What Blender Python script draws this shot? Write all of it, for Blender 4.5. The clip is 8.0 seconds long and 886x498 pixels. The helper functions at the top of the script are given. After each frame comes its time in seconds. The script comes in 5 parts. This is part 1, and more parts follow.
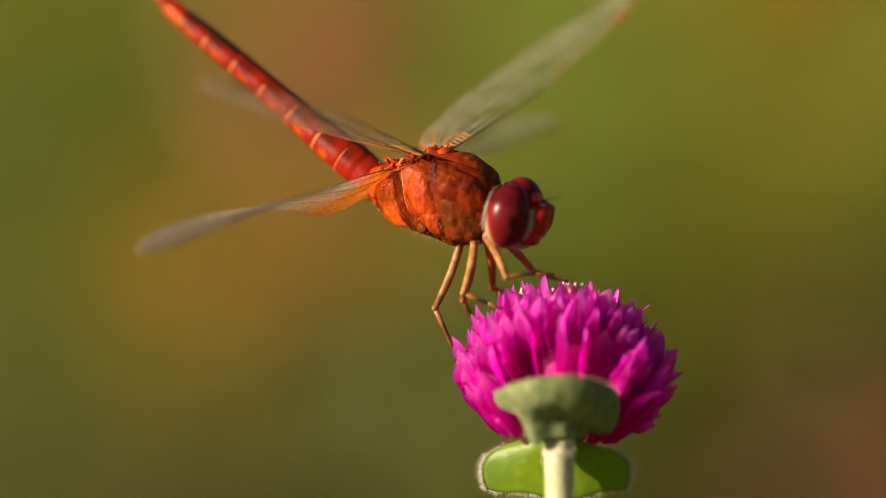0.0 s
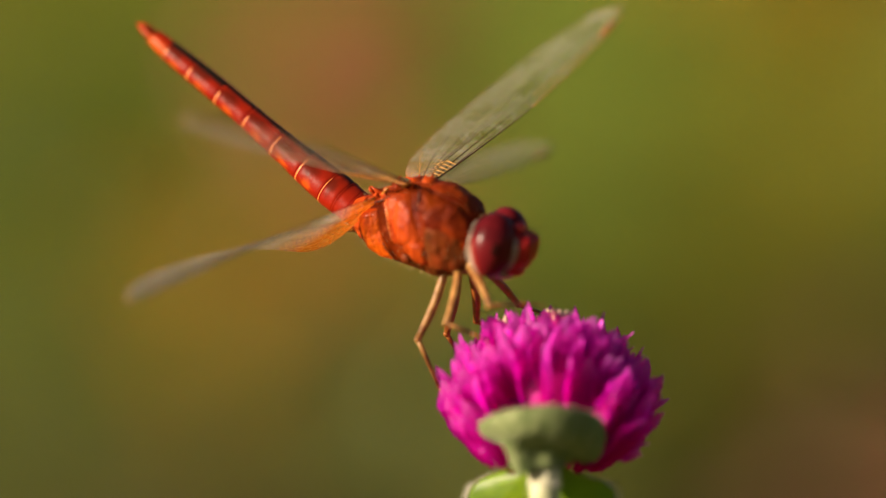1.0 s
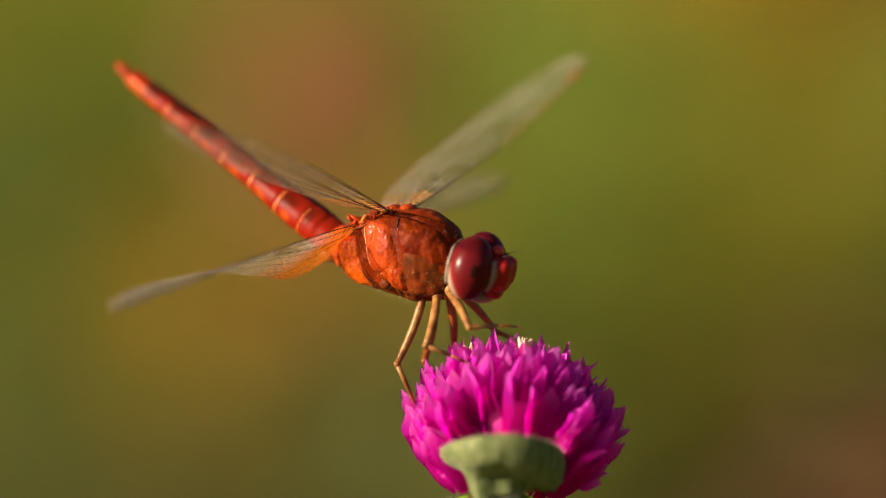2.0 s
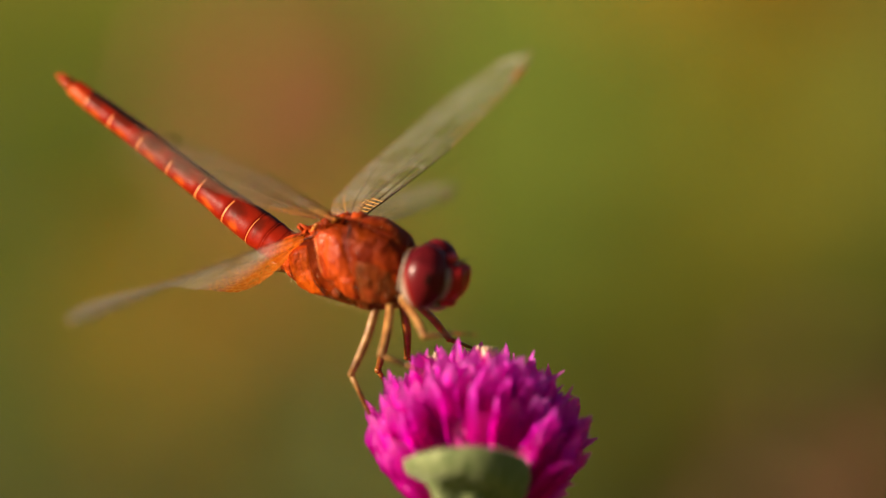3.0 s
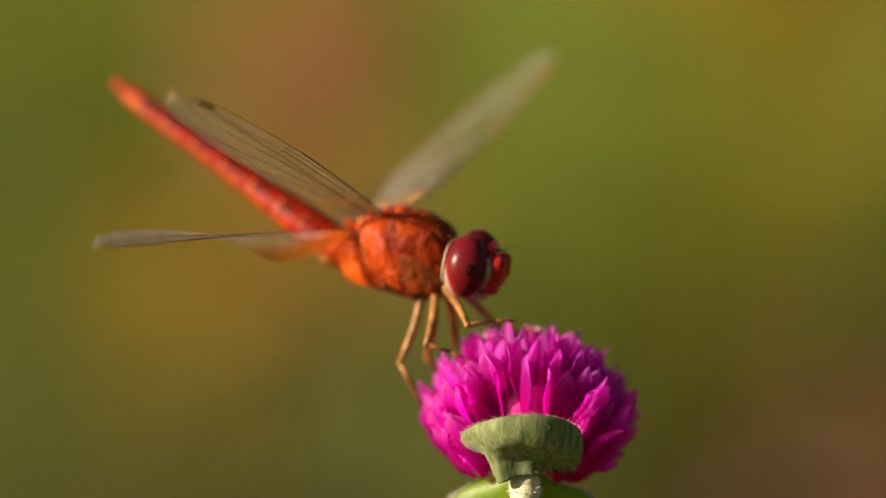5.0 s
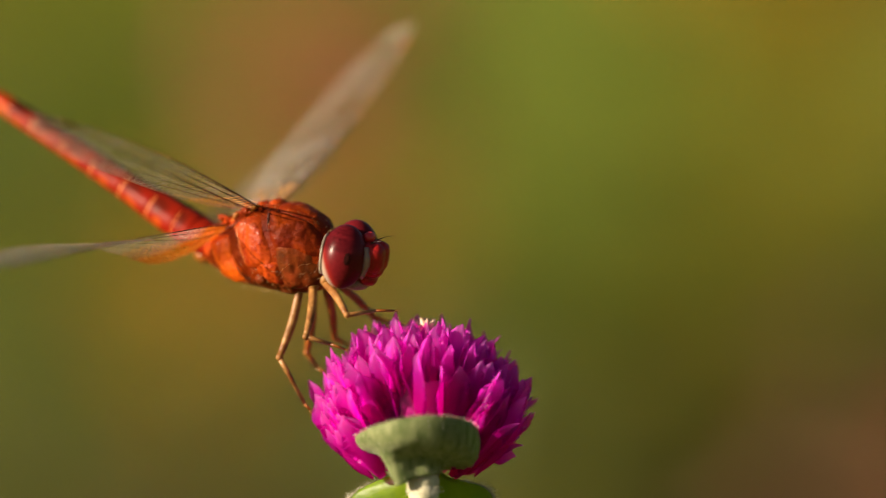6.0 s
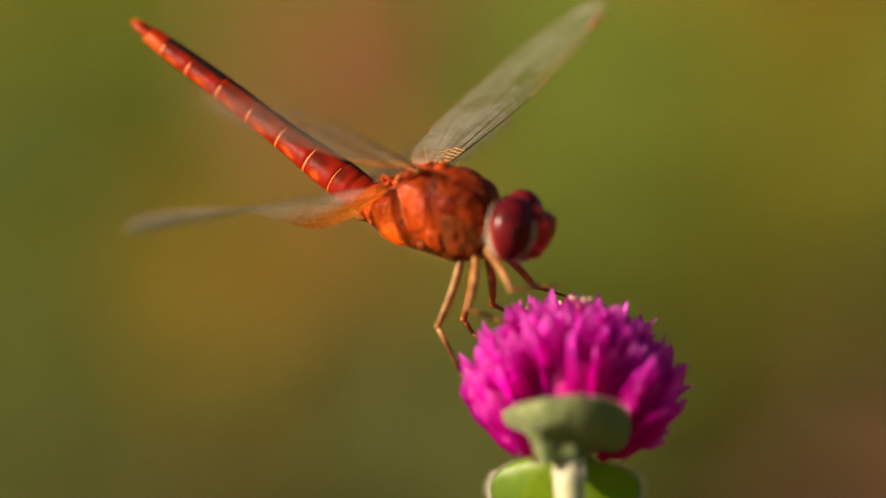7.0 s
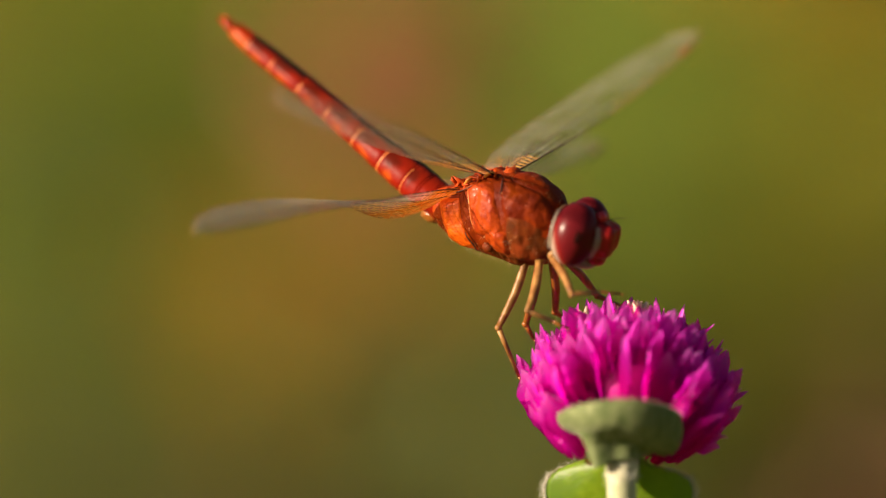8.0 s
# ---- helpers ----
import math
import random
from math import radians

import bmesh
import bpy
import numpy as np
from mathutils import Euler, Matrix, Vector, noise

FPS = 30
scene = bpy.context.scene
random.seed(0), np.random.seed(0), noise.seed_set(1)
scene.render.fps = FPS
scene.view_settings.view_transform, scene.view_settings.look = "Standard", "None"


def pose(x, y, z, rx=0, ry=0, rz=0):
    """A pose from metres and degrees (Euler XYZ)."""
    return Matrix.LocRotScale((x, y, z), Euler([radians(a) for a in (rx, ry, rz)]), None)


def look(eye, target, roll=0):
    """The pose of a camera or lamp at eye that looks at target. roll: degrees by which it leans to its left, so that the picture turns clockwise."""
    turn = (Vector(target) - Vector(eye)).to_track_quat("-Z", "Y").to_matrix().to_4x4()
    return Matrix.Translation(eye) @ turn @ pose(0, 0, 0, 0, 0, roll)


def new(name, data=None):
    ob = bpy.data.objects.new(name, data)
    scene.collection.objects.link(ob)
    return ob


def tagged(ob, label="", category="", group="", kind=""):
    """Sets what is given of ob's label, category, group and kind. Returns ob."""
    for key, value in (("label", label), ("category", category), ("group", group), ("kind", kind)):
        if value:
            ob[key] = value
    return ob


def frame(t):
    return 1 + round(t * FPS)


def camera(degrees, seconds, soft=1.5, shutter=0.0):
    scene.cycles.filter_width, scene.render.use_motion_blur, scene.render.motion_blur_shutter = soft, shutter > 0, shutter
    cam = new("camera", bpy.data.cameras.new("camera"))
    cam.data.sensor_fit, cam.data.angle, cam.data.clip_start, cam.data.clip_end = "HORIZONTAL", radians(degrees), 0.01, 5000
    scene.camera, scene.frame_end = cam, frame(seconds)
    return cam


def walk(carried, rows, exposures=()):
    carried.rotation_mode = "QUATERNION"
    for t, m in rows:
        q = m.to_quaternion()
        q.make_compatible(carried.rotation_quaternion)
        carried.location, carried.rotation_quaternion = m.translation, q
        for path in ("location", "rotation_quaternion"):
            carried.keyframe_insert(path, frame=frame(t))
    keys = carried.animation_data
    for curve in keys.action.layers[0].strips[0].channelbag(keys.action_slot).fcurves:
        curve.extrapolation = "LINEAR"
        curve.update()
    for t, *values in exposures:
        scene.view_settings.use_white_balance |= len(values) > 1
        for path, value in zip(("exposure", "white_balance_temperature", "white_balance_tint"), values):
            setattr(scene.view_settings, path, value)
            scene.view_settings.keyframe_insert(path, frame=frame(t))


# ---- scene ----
MM = 0.001

# camera: a long macro lens at arm's length, held by hand
cam = camera(12.0, 8.0, soft=0.9, shutter=0.06)
cam.data.dof.use_dof = True
cam.data.dof.focus_distance = 0.4095
cam.data.dof.aperture_fstop = 6.4
cam.data.dof.aperture_blades = 0
walk(cam, [
    (0.0, pose(0.00000, -0.41000, 0.56000, 90.00, 0.00, 0.00)),
    (0.5, pose(0.00000, -0.41000, 0.56000, 90.08, 0.00, 0.15)),
    (1.0, pose(0.00000, -0.41000, 0.56000, 90.17, 0.00, 0.27)),
    (1.2, pose(0.00000, -0.41000, 0.56000, 90.22, 0.00, 0.29)),
    (2.3, pose(0.00000, -0.41000, 0.56000, 90.58, 0.00, -0.04)),
    (2.5, pose(0.00000, -0.41000, 0.56000, 90.61, 0.00, -0.08)),
    (3.0, pose(0.00000, -0.41000, 0.56000, 90.65, 0.00, -0.42)),
    (3.5, pose(0.00000, -0.41000, 0.56000, 90.61, 0.00, -0.65)),
    (4.0, pose(0.00000, -0.41000, 0.56000, 90.31, 0.00, -0.38)),
    (4.2, pose(0.00000, -0.41000, 0.56000, 90.12, 0.00, 0.00)),
    (5.3, pose(0.00000, -0.41000, 0.56000, 90.19, 0.00, -0.08)),
    (5.5, pose(0.00000, -0.41000, 0.56000, 90.19, 0.00, -0.08)),
    (6.0, pose(0.00000, -0.41000, 0.56000, 90.23, 0.00, 0.08)),
    (6.5, pose(0.00000, -0.41000, 0.56000, 90.23, 0.00, 0.19)),
    (7.0, pose(0.00000, -0.41000, 0.56000, 90.15, 0.00, 0.38)),
    (7.2, pose(0.00000, -0.41000, 0.56000, 90.08, 0.00, 0.61)),
    (7.5, pose(0.00000, -0.41000, 0.56000, 90.19, 0.00, 0.65)),
    (8.0, pose(0.00000, -0.41000, 0.56000, 90.31, 0.00, 0.88)),
])

# world and sun: low warm sun from the side
SUN_EL, SUN_AZ = radians(19), radians(-112)   # azimuth from +y towards +x
world = bpy.data.worlds.new("sky")
scene.world = world
world.use_nodes = True
wt = world.node_tree
sky = wt.nodes.new("ShaderNodeTexSky")
sky.sky_type = "NISHITA"
sky.sun_disc = False
sky.sun_elevation, sky.sun_rotation = SUN_EL, SUN_AZ
wt.links.new(sky.outputs[0], wt.nodes["Background"].inputs[0])
wt.nodes["Background"].inputs[1].default_value = 0.038
sun = new("sun", bpy.data.lights.new("sun", "SUN"))
sun.data.energy, sun.data.angle, sun.data.color = 7.2, radians(0.53), (1.0, 0.81, 0.60)
sun_from = Vector((math.sin(SUN_AZ) * math.cos(SUN_EL), math.cos(SUN_AZ) * math.cos(SUN_EL), math.sin(SUN_EL)))
sun.matrix_world = look(sun_from * 30, (0, 0, 0))
scene.view_settings.exposure = 0.76


# ---- materials ----
def surface(name, dark, light, scale=900, rough=0.45, bump=0.15, clear=0.0, coat=0.0, through_light=0.0,
            through_colour=None, random_tint=0.0, stain=None, stain_scale=200, spec=0.5, sheen=0.0, grain=None, clear_colour=None):
    """Two scales of noise in colour and relief; through_light mixes in light that passes a thin leaf or petal."""
    m = bpy.data.materials.new(name)
    m.use_nodes = True
    nt = m.node_tree
    n, l = nt.nodes, nt.links
    bsdf, out = n["Principled BSDF"], n["Material Output"]
    co = n.new("ShaderNodeTexCoord")
    fine = n.new("ShaderNodeTexNoise")
    fine.inputs["Scale"].default_value, fine.inputs["Detail"].default_value = scale, 6
    l.new(co.outputs["Object"], fine.inputs["Vector"])
    if grain:
        run = n.new("ShaderNodeMapping")
        run.inputs["Scale"].default_value = grain
        l.new(co.outputs["Object"], run.inputs["Vector"])
        l.new(run.outputs[0], fine.inputs["Vector"])
    ramp = n.new("ShaderNodeValToRGB")
    ramp.color_ramp.elements[0].position, ramp.color_ramp.elements[1].position = 0.3, 0.7
    ramp.color_ramp.elements[0].color, ramp.color_ramp.elements[1].color = (*dark, 1), (*light, 1)
    l.new(fine.outputs[0], ramp.inputs[0])
    colour = ramp.outputs[0]
    if stain:
        broad = n.new("ShaderNodeTexNoise")
        broad.inputs["Scale"].default_value, broad.inputs["Detail"].default_value = stain_scale, 3
        l.new(co.outputs["Object"], broad.inputs["Vector"])
        mask = n.new("ShaderNodeValToRGB")
        mask.color_ramp.elements[0].position, mask.color_ramp.elements[1].position = 0.45, 0.68
        l.new(broad.outputs[0], mask.inputs[0])
        mix = n.new("ShaderNodeMix")
        mix.data_type = "RGBA"
        l.new(mask.outputs[0], mix.inputs[0])
        l.new(colour, mix.inputs[6])
        mix.inputs[7].default_value = (*stain, 1)
        colour = mix.outputs[2]
    if random_tint:
        info = n.new("ShaderNodeObjectInfo")
        hue = n.new("ShaderNodeHueSaturation")
        span = n.new("ShaderNodeMapRange")
        span.inputs[3].default_value, span.inputs[4].default_value = 1 - random_tint, 1 + random_tint
        l.new(info.outputs["Random"], span.inputs[0])
        l.new(span.outputs[0], hue.inputs["Value"])
        l.new(colour, hue.inputs["Color"])
        colour = hue.outputs[0]
    l.new(colour, bsdf.inputs["Base Color"])
    bsdf.inputs["Roughness"].default_value = rough
    bsdf.inputs["Specular IOR Level"].default_value = spec
    bsdf.inputs["Coat Weight"].default_value = coat
    bsdf.inputs["Coat Roughness"].default_value = 0.16
    bsdf.inputs["Sheen Weight"].default_value = sheen
    if bump:
        b = n.new("ShaderNodeBump")
        b.inputs["Strength"].default_value, b.inputs["Distance"].default_value = bump, 0.3 / scale
        l.new(fine.outputs[0], b.inputs["Height"])
        l.new(b.outputs[0], bsdf.inputs["Normal"])
    last = bsdf.outputs[0]
    if through_light:
        tr = n.new("ShaderNodeBsdfTranslucent")
        if through_colour:
            tr.inputs[0].default_value = (*through_colour, 1)
        else:
            l.new(colour, tr.inputs[0])
        mix = n.new("ShaderNodeMixShader")
        mix.inputs[0].default_value = through_light
        l.new(last, mix.inputs[1])
        l.new(tr.outputs[0], mix.inputs[2])
        last = mix.outputs[0]
    if clear:
        tp = n.new("ShaderNodeBsdfTransparent")
        tp.inputs[0].default_value = (*(clear_colour or (1, 1, 1)), 1)
        mix = n.new("ShaderNodeMixShader")
        mix.inputs[0].default_value = clear
        l.new(last, mix.inputs[1])
        l.new(tp.outputs[0], mix.inputs[2])
        last = mix.outputs[0]
    l.new(last, out.inputs[0])
    return m


def along(m, axis, stops, metres):
    """Colour that changes along one axis of the object: stops of (0..1, colour, share) over the stretch metres."""
    nt = m.node_tree
    n, l = nt.nodes, nt.links
    bsdf = n["Principled BSDF"]
    old = bsdf.inputs["Base Color"].links[0].from_socket
    co = n.new("ShaderNodeTexCoord")
    sep = n.new("ShaderNodeSeparateXYZ")
    l.new(co.outputs["Object"], sep.inputs[0])
    rng = n.new("ShaderNodeMapRange")
    rng.inputs[1].default_value, rng.inputs[2].default_value = metres
    if isinstance(axis, int):
        l.new(sep.outputs[axis], rng.inputs[0])
    else:
        dot = n.new("ShaderNodeVectorMath")
        dot.operation = "DOT_PRODUCT"
        l.new(co.outputs["Object"], dot.inputs[0])
        dot.inputs[1].default_value = axis
        l.new(dot.outputs["Value"], rng.inputs[0])
    ramp = n.new("ShaderNodeValToRGB")
    while len(ramp.color_ramp.elements) < len(stops):
        ramp.color_ramp.elements.new(0.5)
    for e, (p, c, a) in zip(ramp.color_ramp.elements, stops):
        e.position, e.color = p, (*c, a)
    l.new(rng.outputs[0], ramp.inputs[0])
    mix = n.new("ShaderNodeMix")
    mix.data_type = "RGBA"
    l.new(ramp.outputs[1], mix.inputs[0])
    l.new(old, mix.inputs[6])
    l.new(ramp.outputs[0], mix.inputs[7])
    for k in list(old.links):
        if k.to_node != mix:
            to = k.to_socket
            l.new(mix.outputs[2], to)
    return m


def pigmented(m, layers):
    """Body pigment laid over the base colour by the channels of the mesh attribute "pigment"."""
    nt = m.node_tree
    n, l = nt.nodes, nt.links
    target = n["Principled BSDF"].inputs["Base Color"]
    mask = n.new("ShaderNodeAttribute")
    mask.attribute_name = "pigment"
    split = n.new("ShaderNodeSeparateColor")
    l.new(mask.outputs["Color"], split.inputs[0])
    for channel, colour in layers:
        mix = n.new("ShaderNodeMix")
        mix.data_type = "RGBA"
        l.new(split.outputs[channel], mix.inputs[0])
        l.new(target.links[0].from_socket, mix.inputs[6])
        mix.inputs[7].default_value = (*colour, 1)
        l.new(mix.outputs[2], target)
    return m


def membrane(name, amber_from, amber_to, film):
    """Clear wing skin: faint milky film with a wet gloss, reflected light painted whiter towards the tip, amber pigment
    towards the wing's root.
    """
    m = bpy.data.materials.new(name)
    m.use_nodes = True
    nt = m.node_tree
    n, l = nt.nodes, nt.links
    bsdf, out = n["Principled BSDF"], n["Material Output"]
    co = n.new("ShaderNodeTexCoord")
    sep = n.new("ShaderNodeSeparateXYZ")
    l.new(co.outputs["Object"], sep.inputs[0])
    add = n.new("ShaderNodeMath")
    add.operation = "MULTIPLY_ADD"
    l.new(sep.outputs[1], add.inputs[0])
    add.inputs[1].default_value = 0.35
    l.new(sep.outputs[0], add.inputs[2])
    rng = n.new("ShaderNodeMapRange")
    rng.inputs[1].default_value, rng.inputs[2].default_value = amber_from, amber_to
    l.new(add.outputs[0], rng.inputs[0])
    cells = n.new("ShaderNodeTexNoise")
    cells.inputs["Scale"].default_value = 700
    l.new(co.outputs["Object"], cells.inputs["Vector"])
    col = n.new("ShaderNodeValToRGB")
    col.color_ramp.elements[0].color = (0.66, 0.15, 0.004, 1)
    col.color_ramp.elements[1].color = (0.80, 0.75, 0.70, 1)
    l.new(rng.outputs[0], col.inputs[0])
    l.new(col.outputs[0], bsdf.inputs["Base Color"])
    bsdf.inputs["Roughness"].default_value = 0.22
    b = n.new("ShaderNodeBump")
    b.inputs["Strength"].default_value, b.inputs["Distance"].default_value = 0.35, 0.0002
    l.new(cells.outputs[0], b.inputs["Height"])
    l.new(b.outputs[0], bsdf.inputs["Normal"])
    tr = n.new("ShaderNodeBsdfTranslucent")
    l.new(col.outputs[0], tr.inputs[0])
    body = n.new("ShaderNodeMixShader")
    body.inputs[0].default_value = 0.5
    l.new(bsdf.outputs[0], body.inputs[1])
    l.new(tr.outputs[0], body.inputs[2])
    net = n.new("ShaderNodeTexVoronoi")
    net.feature = "DISTANCE_TO_EDGE"
    net.inputs["Scale"].default_value = 1000
    l.new(co.outputs["Object"], net.inputs["Vector"])
    lines = n.new("ShaderNodeMapRange")
    lines.inputs[1].default_value, lines.inputs[2].default_value = 0.02, 0.09
    lines.inputs[3].default_value, lines.inputs[4].default_value = 0.14, 0.0
    l.new(net.outputs["Distance"], lines.inputs[0])
    patch = n.new("ShaderNodeTexNoise")
    patch.inputs["Scale"].default_value, patch.inputs["Detail"].default_value = 260, 4
    l.new(co.outputs["Object"], patch.inputs["Vector"])
    milky = n.new("ShaderNodeMapRange")
    milky.inputs[1].default_value, milky.inputs[2].default_value = 0.35, 0.7
    milky.inputs[3].default_value, milky.inputs[4].default_value = -0.06, 0.09
    l.new(patch.outputs[0], milky.inputs[0])
    cover = n.new("ShaderNodeMapRange")
    cover.inputs[3].default_value, cover.inputs[4].default_value = 0.62, film
    l.new(rng.outputs[0], cover.inputs[0])
    # tip whitened: reflected light put into the film's cover
    tip_sheen = n.new("ShaderNodeMapRange")
    tip_sheen.inputs[1].default_value, tip_sheen.inputs[2].default_value, tip_sheen.inputs[4].default_value = 0.012, 0.032, 0.05
    l.new(sep.outputs[0], tip_sheen.inputs[0])
    milky_sheen = n.new("ShaderNodeMath")
    milky_sheen.operation = "ADD"
    l.new(milky.outputs[0], milky_sheen.inputs[0])
    l.new(tip_sheen.outputs[0], milky_sheen.inputs[1])
    tp = n.new("ShaderNodeBsdfTransparent")
    mix = n.new("ShaderNodeMixShader")
    more = n.new("ShaderNodeMath")
    more.operation = "ADD"
    l.new(cover.outputs[0], more.inputs[0])
    l.new(lines.outputs[0], more.inputs[1])
    whole = n.new("ShaderNodeMath")
    whole.operation = "ADD"
    l.new(more.outputs[0], whole.inputs[0])
    l.new(milky_sheen.outputs[0], whole.inputs[1])
    l.new(whole.outputs[0], mix.inputs[0])
    l.new(tp.outputs[0], mix.inputs[1])
    l.new(body.outputs[0], mix.inputs[2])
    # wet gloss of the wrinkled cells, strongest where the wing is seen edge-on
    facet = n.new("ShaderNodeTexVoronoi")
    facet.inputs["Scale"].default_value = 620
    l.new(co.outputs["Object"], facet.inputs["Vector"])
    crease = n.new("ShaderNodeBump")
    crease.inputs["Strength"].default_value, crease.inputs["Distance"].default_value = 1.0, 0.0006
    l.new(facet.outputs["Distance"], crease.inputs["Height"])
    gloss = n.new("ShaderNodeBsdfGlossy")
    gloss.inputs["Roughness"].default_value = 0.22
    gloss.inputs["Color"].default_value = (1.0, 0.86, 0.72, 1)
    l.new(crease.outputs[0], gloss.inputs["Normal"])
    edge_on = n.new("ShaderNodeFresnel")
    edge_on.inputs[0].default_value = 1.3
    part_gloss = n.new("ShaderNodeMath")
    part_gloss.operation = "MULTIPLY"
    part_gloss.inputs[1].default_value = 0.4
    l.new(edge_on.outputs[0], part_gloss.inputs[0])
    sheen = n.new("ShaderNodeMixShader")
    l.new(part_gloss.outputs[0], sheen.inputs[0])
    l.new(mix.outputs[0], sheen.inputs[1])
    l.new(gloss.outputs[0], sheen.inputs[2])
    l.new(sheen.outputs[0], out.inputs[0])
    return m


RED = surface("red_cuticle", (0.13, 0.005, 0.0012), (0.23, 0.012, 0.0014), 900, 0.42, 0.2, stain=(0.18, 0.006, 0.002), stain_scale=420, spec=0.1)
# lighter orange towards the underside, darker towards the back
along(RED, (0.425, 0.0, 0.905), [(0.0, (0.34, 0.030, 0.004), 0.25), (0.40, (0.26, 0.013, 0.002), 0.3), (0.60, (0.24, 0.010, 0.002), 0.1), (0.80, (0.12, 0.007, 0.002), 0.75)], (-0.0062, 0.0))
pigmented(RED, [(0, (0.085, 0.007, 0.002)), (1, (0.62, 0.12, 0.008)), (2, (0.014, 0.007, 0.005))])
RING = surface("pale_ring", (0.50, 0.13, 0.025), (0.64, 0.21, 0.05), 1500, 0.45, 0.1)
RIDGE = surface("black_ridge", (0.012, 0.006, 0.004), (0.04, 0.012, 0.006), 1500, 0.35, 0.2)
HINGE_GOLD = surface("hinge_golden", (0.52, 0.17, 0.02), (0.70, 0.30, 0.05), 1200, 0.4, 0.4, coat=0.1, through_light=0.2)
SUTURE = surface("dark_suture", (0.05, 0.010, 0.003), (0.12, 0.022, 0.006), 1200, 0.5, 0.3)
PLATE_RED = surface("thorax_red", (0.25, 0.022, 0.0015), (0.46, 0.068, 0.002), 620, 0.5, 0.9, coat=0.05, stain=(0.18, 0.012, 0.002), stain_scale=620, spec=0.12)
PLATE_ORANGE = surface("thorax_orange", (0.46, 0.050, 0.002), (0.70, 0.125, 0.003), 620, 0.5, 0.8, coat=0.05, stain=(0.36, 0.032, 0.003), stain_scale=560, spec=0.12)
PLATE_DARK = surface("thorax_dark_red", (0.11, 0.009, 0.0012), (0.25, 0.034, 0.0015), 620, 0.5, 0.9, stain=(0.09, 0.008, 0.002), stain_scale=360, spec=0.06)
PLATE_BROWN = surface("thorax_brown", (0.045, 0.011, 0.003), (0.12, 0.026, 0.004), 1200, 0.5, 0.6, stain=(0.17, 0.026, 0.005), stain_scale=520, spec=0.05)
EYE = surface("eye_maroon", (0.072, 0.004, 0.006), (0.11, 0.007, 0.010), 2500, 0.28, 0.04, spec=0.11)
along(EYE, (0.9, 0.0, 0.44), [(0.0, (0.38, 0.33, 0.27), 0.95), (0.20, (0.30, 0.22, 0.17), 0.9), (0.28, (0.20, 0.012, 0.008), 0.7), (0.42, (0.11, 0.006, 0.008), 0.1), (1.0, (0.14, 0.010, 0.016), 0.3)], (-0.0027, 0.0027))
EYE_RIM = surface("eye_rim_pale", (0.22, 0.18, 0.13), (0.34, 0.28, 0.22), 1500, 0.4, 0.1)
PUPIL = surface("eye_spot_black", (0.010, 0.003, 0.003), (0.02, 0.005, 0.004), 2000, 0.9, 0.0, spec=0.0)
FACE = surface("face_crimson", (0.24, 0.007, 0.007), (0.38, 0.014, 0.013), 1400, 0.42, 0.5, spec=0.2)
FACE_PALE = surface("face_side_pale", (0.16, 0.085, 0.07), (0.32, 0.20, 0.17), 900, 0.4, 0.2)
SCARLET = surface("scarlet_tubercle", (0.52, 0.012, 0.012), (0.64, 0.03, 0.03), 1800, 0.32, 0.1)
LEG = surface("leg_tan", (0.21, 0.095, 0.026), (0.38, 0.19, 0.06), 1300, 0.38, 0.3, coat=0.04, spec=0.2, stain=(0.14, 0.045, 0.01), stain_scale=600)
LEG_RED = surface("leg_redbrown", (0.16, 0.042, 0.006), (0.27, 0.085, 0.012), 1300, 0.4, 0.25, coat=0.06, spec=0.3)
BRISTLE = surface("bristle_black", (0.012, 0.008, 0.006), (0.03, 0.02, 0.012), 2000, 0.4, 0)
DOWN = surface("plant_down", (0.66, 0.62, 0.50), (0.82, 0.80, 0.70), 2000, 0.6, 0, through_light=0.4)
HAIR = surface("hair_pale", (0.66, 0.44, 0.20), (0.80, 0.60, 0.32), 2000, 0.5, 0, through_light=0.4)
VEIN = surface("vein_brown", (0.05, 0.022, 0.010), (0.11, 0.045, 0.018), 1500, 0.22, 0.1, spec=0.7)
VEIN_GOLD = surface("vein_amber", (0.78, 0.36, 0.05), (0.90, 0.50, 0.12), 1500, 0.35, 0.1, through_light=0.5)
VEIN_TAN = surface("vein_tan", (0.40, 0.16, 0.04), (0.55, 0.25, 0.08), 1500, 0.35, 0.1, through_light=0.3)
# fine cell veins: their glint put into a pale base colour
VEIN_GLINT = surface("vein_glint", (0.44, 0.37, 0.25), (0.62, 0.54, 0.40), 1500, 0.2, 0.1, spec=0.8, through_light=0.4)
FORE_SKIN = membrane("fore_membrane", -0.001, 0.001, 0.05)
# same clear skin, film raised to imitate its brighter edge-on look
FORE_SKIN_EDGE_ON = membrane("fore_membrane_edge_on", -0.001, 0.001, 0.065)
HIND_SKIN = membrane("hind_membrane", 0.0024, 0.0062, 0.065)
STIGMA = surface("stigma_amber", (0.20, 0.075, 0.02), (0.30, 0.11, 0.03), 1500, 0.35, 0.1)
PETAL = surface("petal_magenta", (0.78, 0.007, 0.52), (0.92, 0.024, 0.76), 1500, 0.27, 1.2, through_light=0.85, random_tint=0.22, spec=0.4, clear=0.42, clear_colour=(1.0, 0.16, 0.86), grain=(1, 1, 0.1))
# lilac tips, paled further to carry the sun's glints and glow in the colour
along(PETAL, 2, [(0.0, (0.60, 0.003, 0.32), 0.8), (0.45, (0.84, 0.012, 0.58), 0.3), (0.75, (0.90, 0.050, 0.84), 0.7), (1.0, (0.96, 0.46, 0.96), 0.9)], (0.0, 0.010))
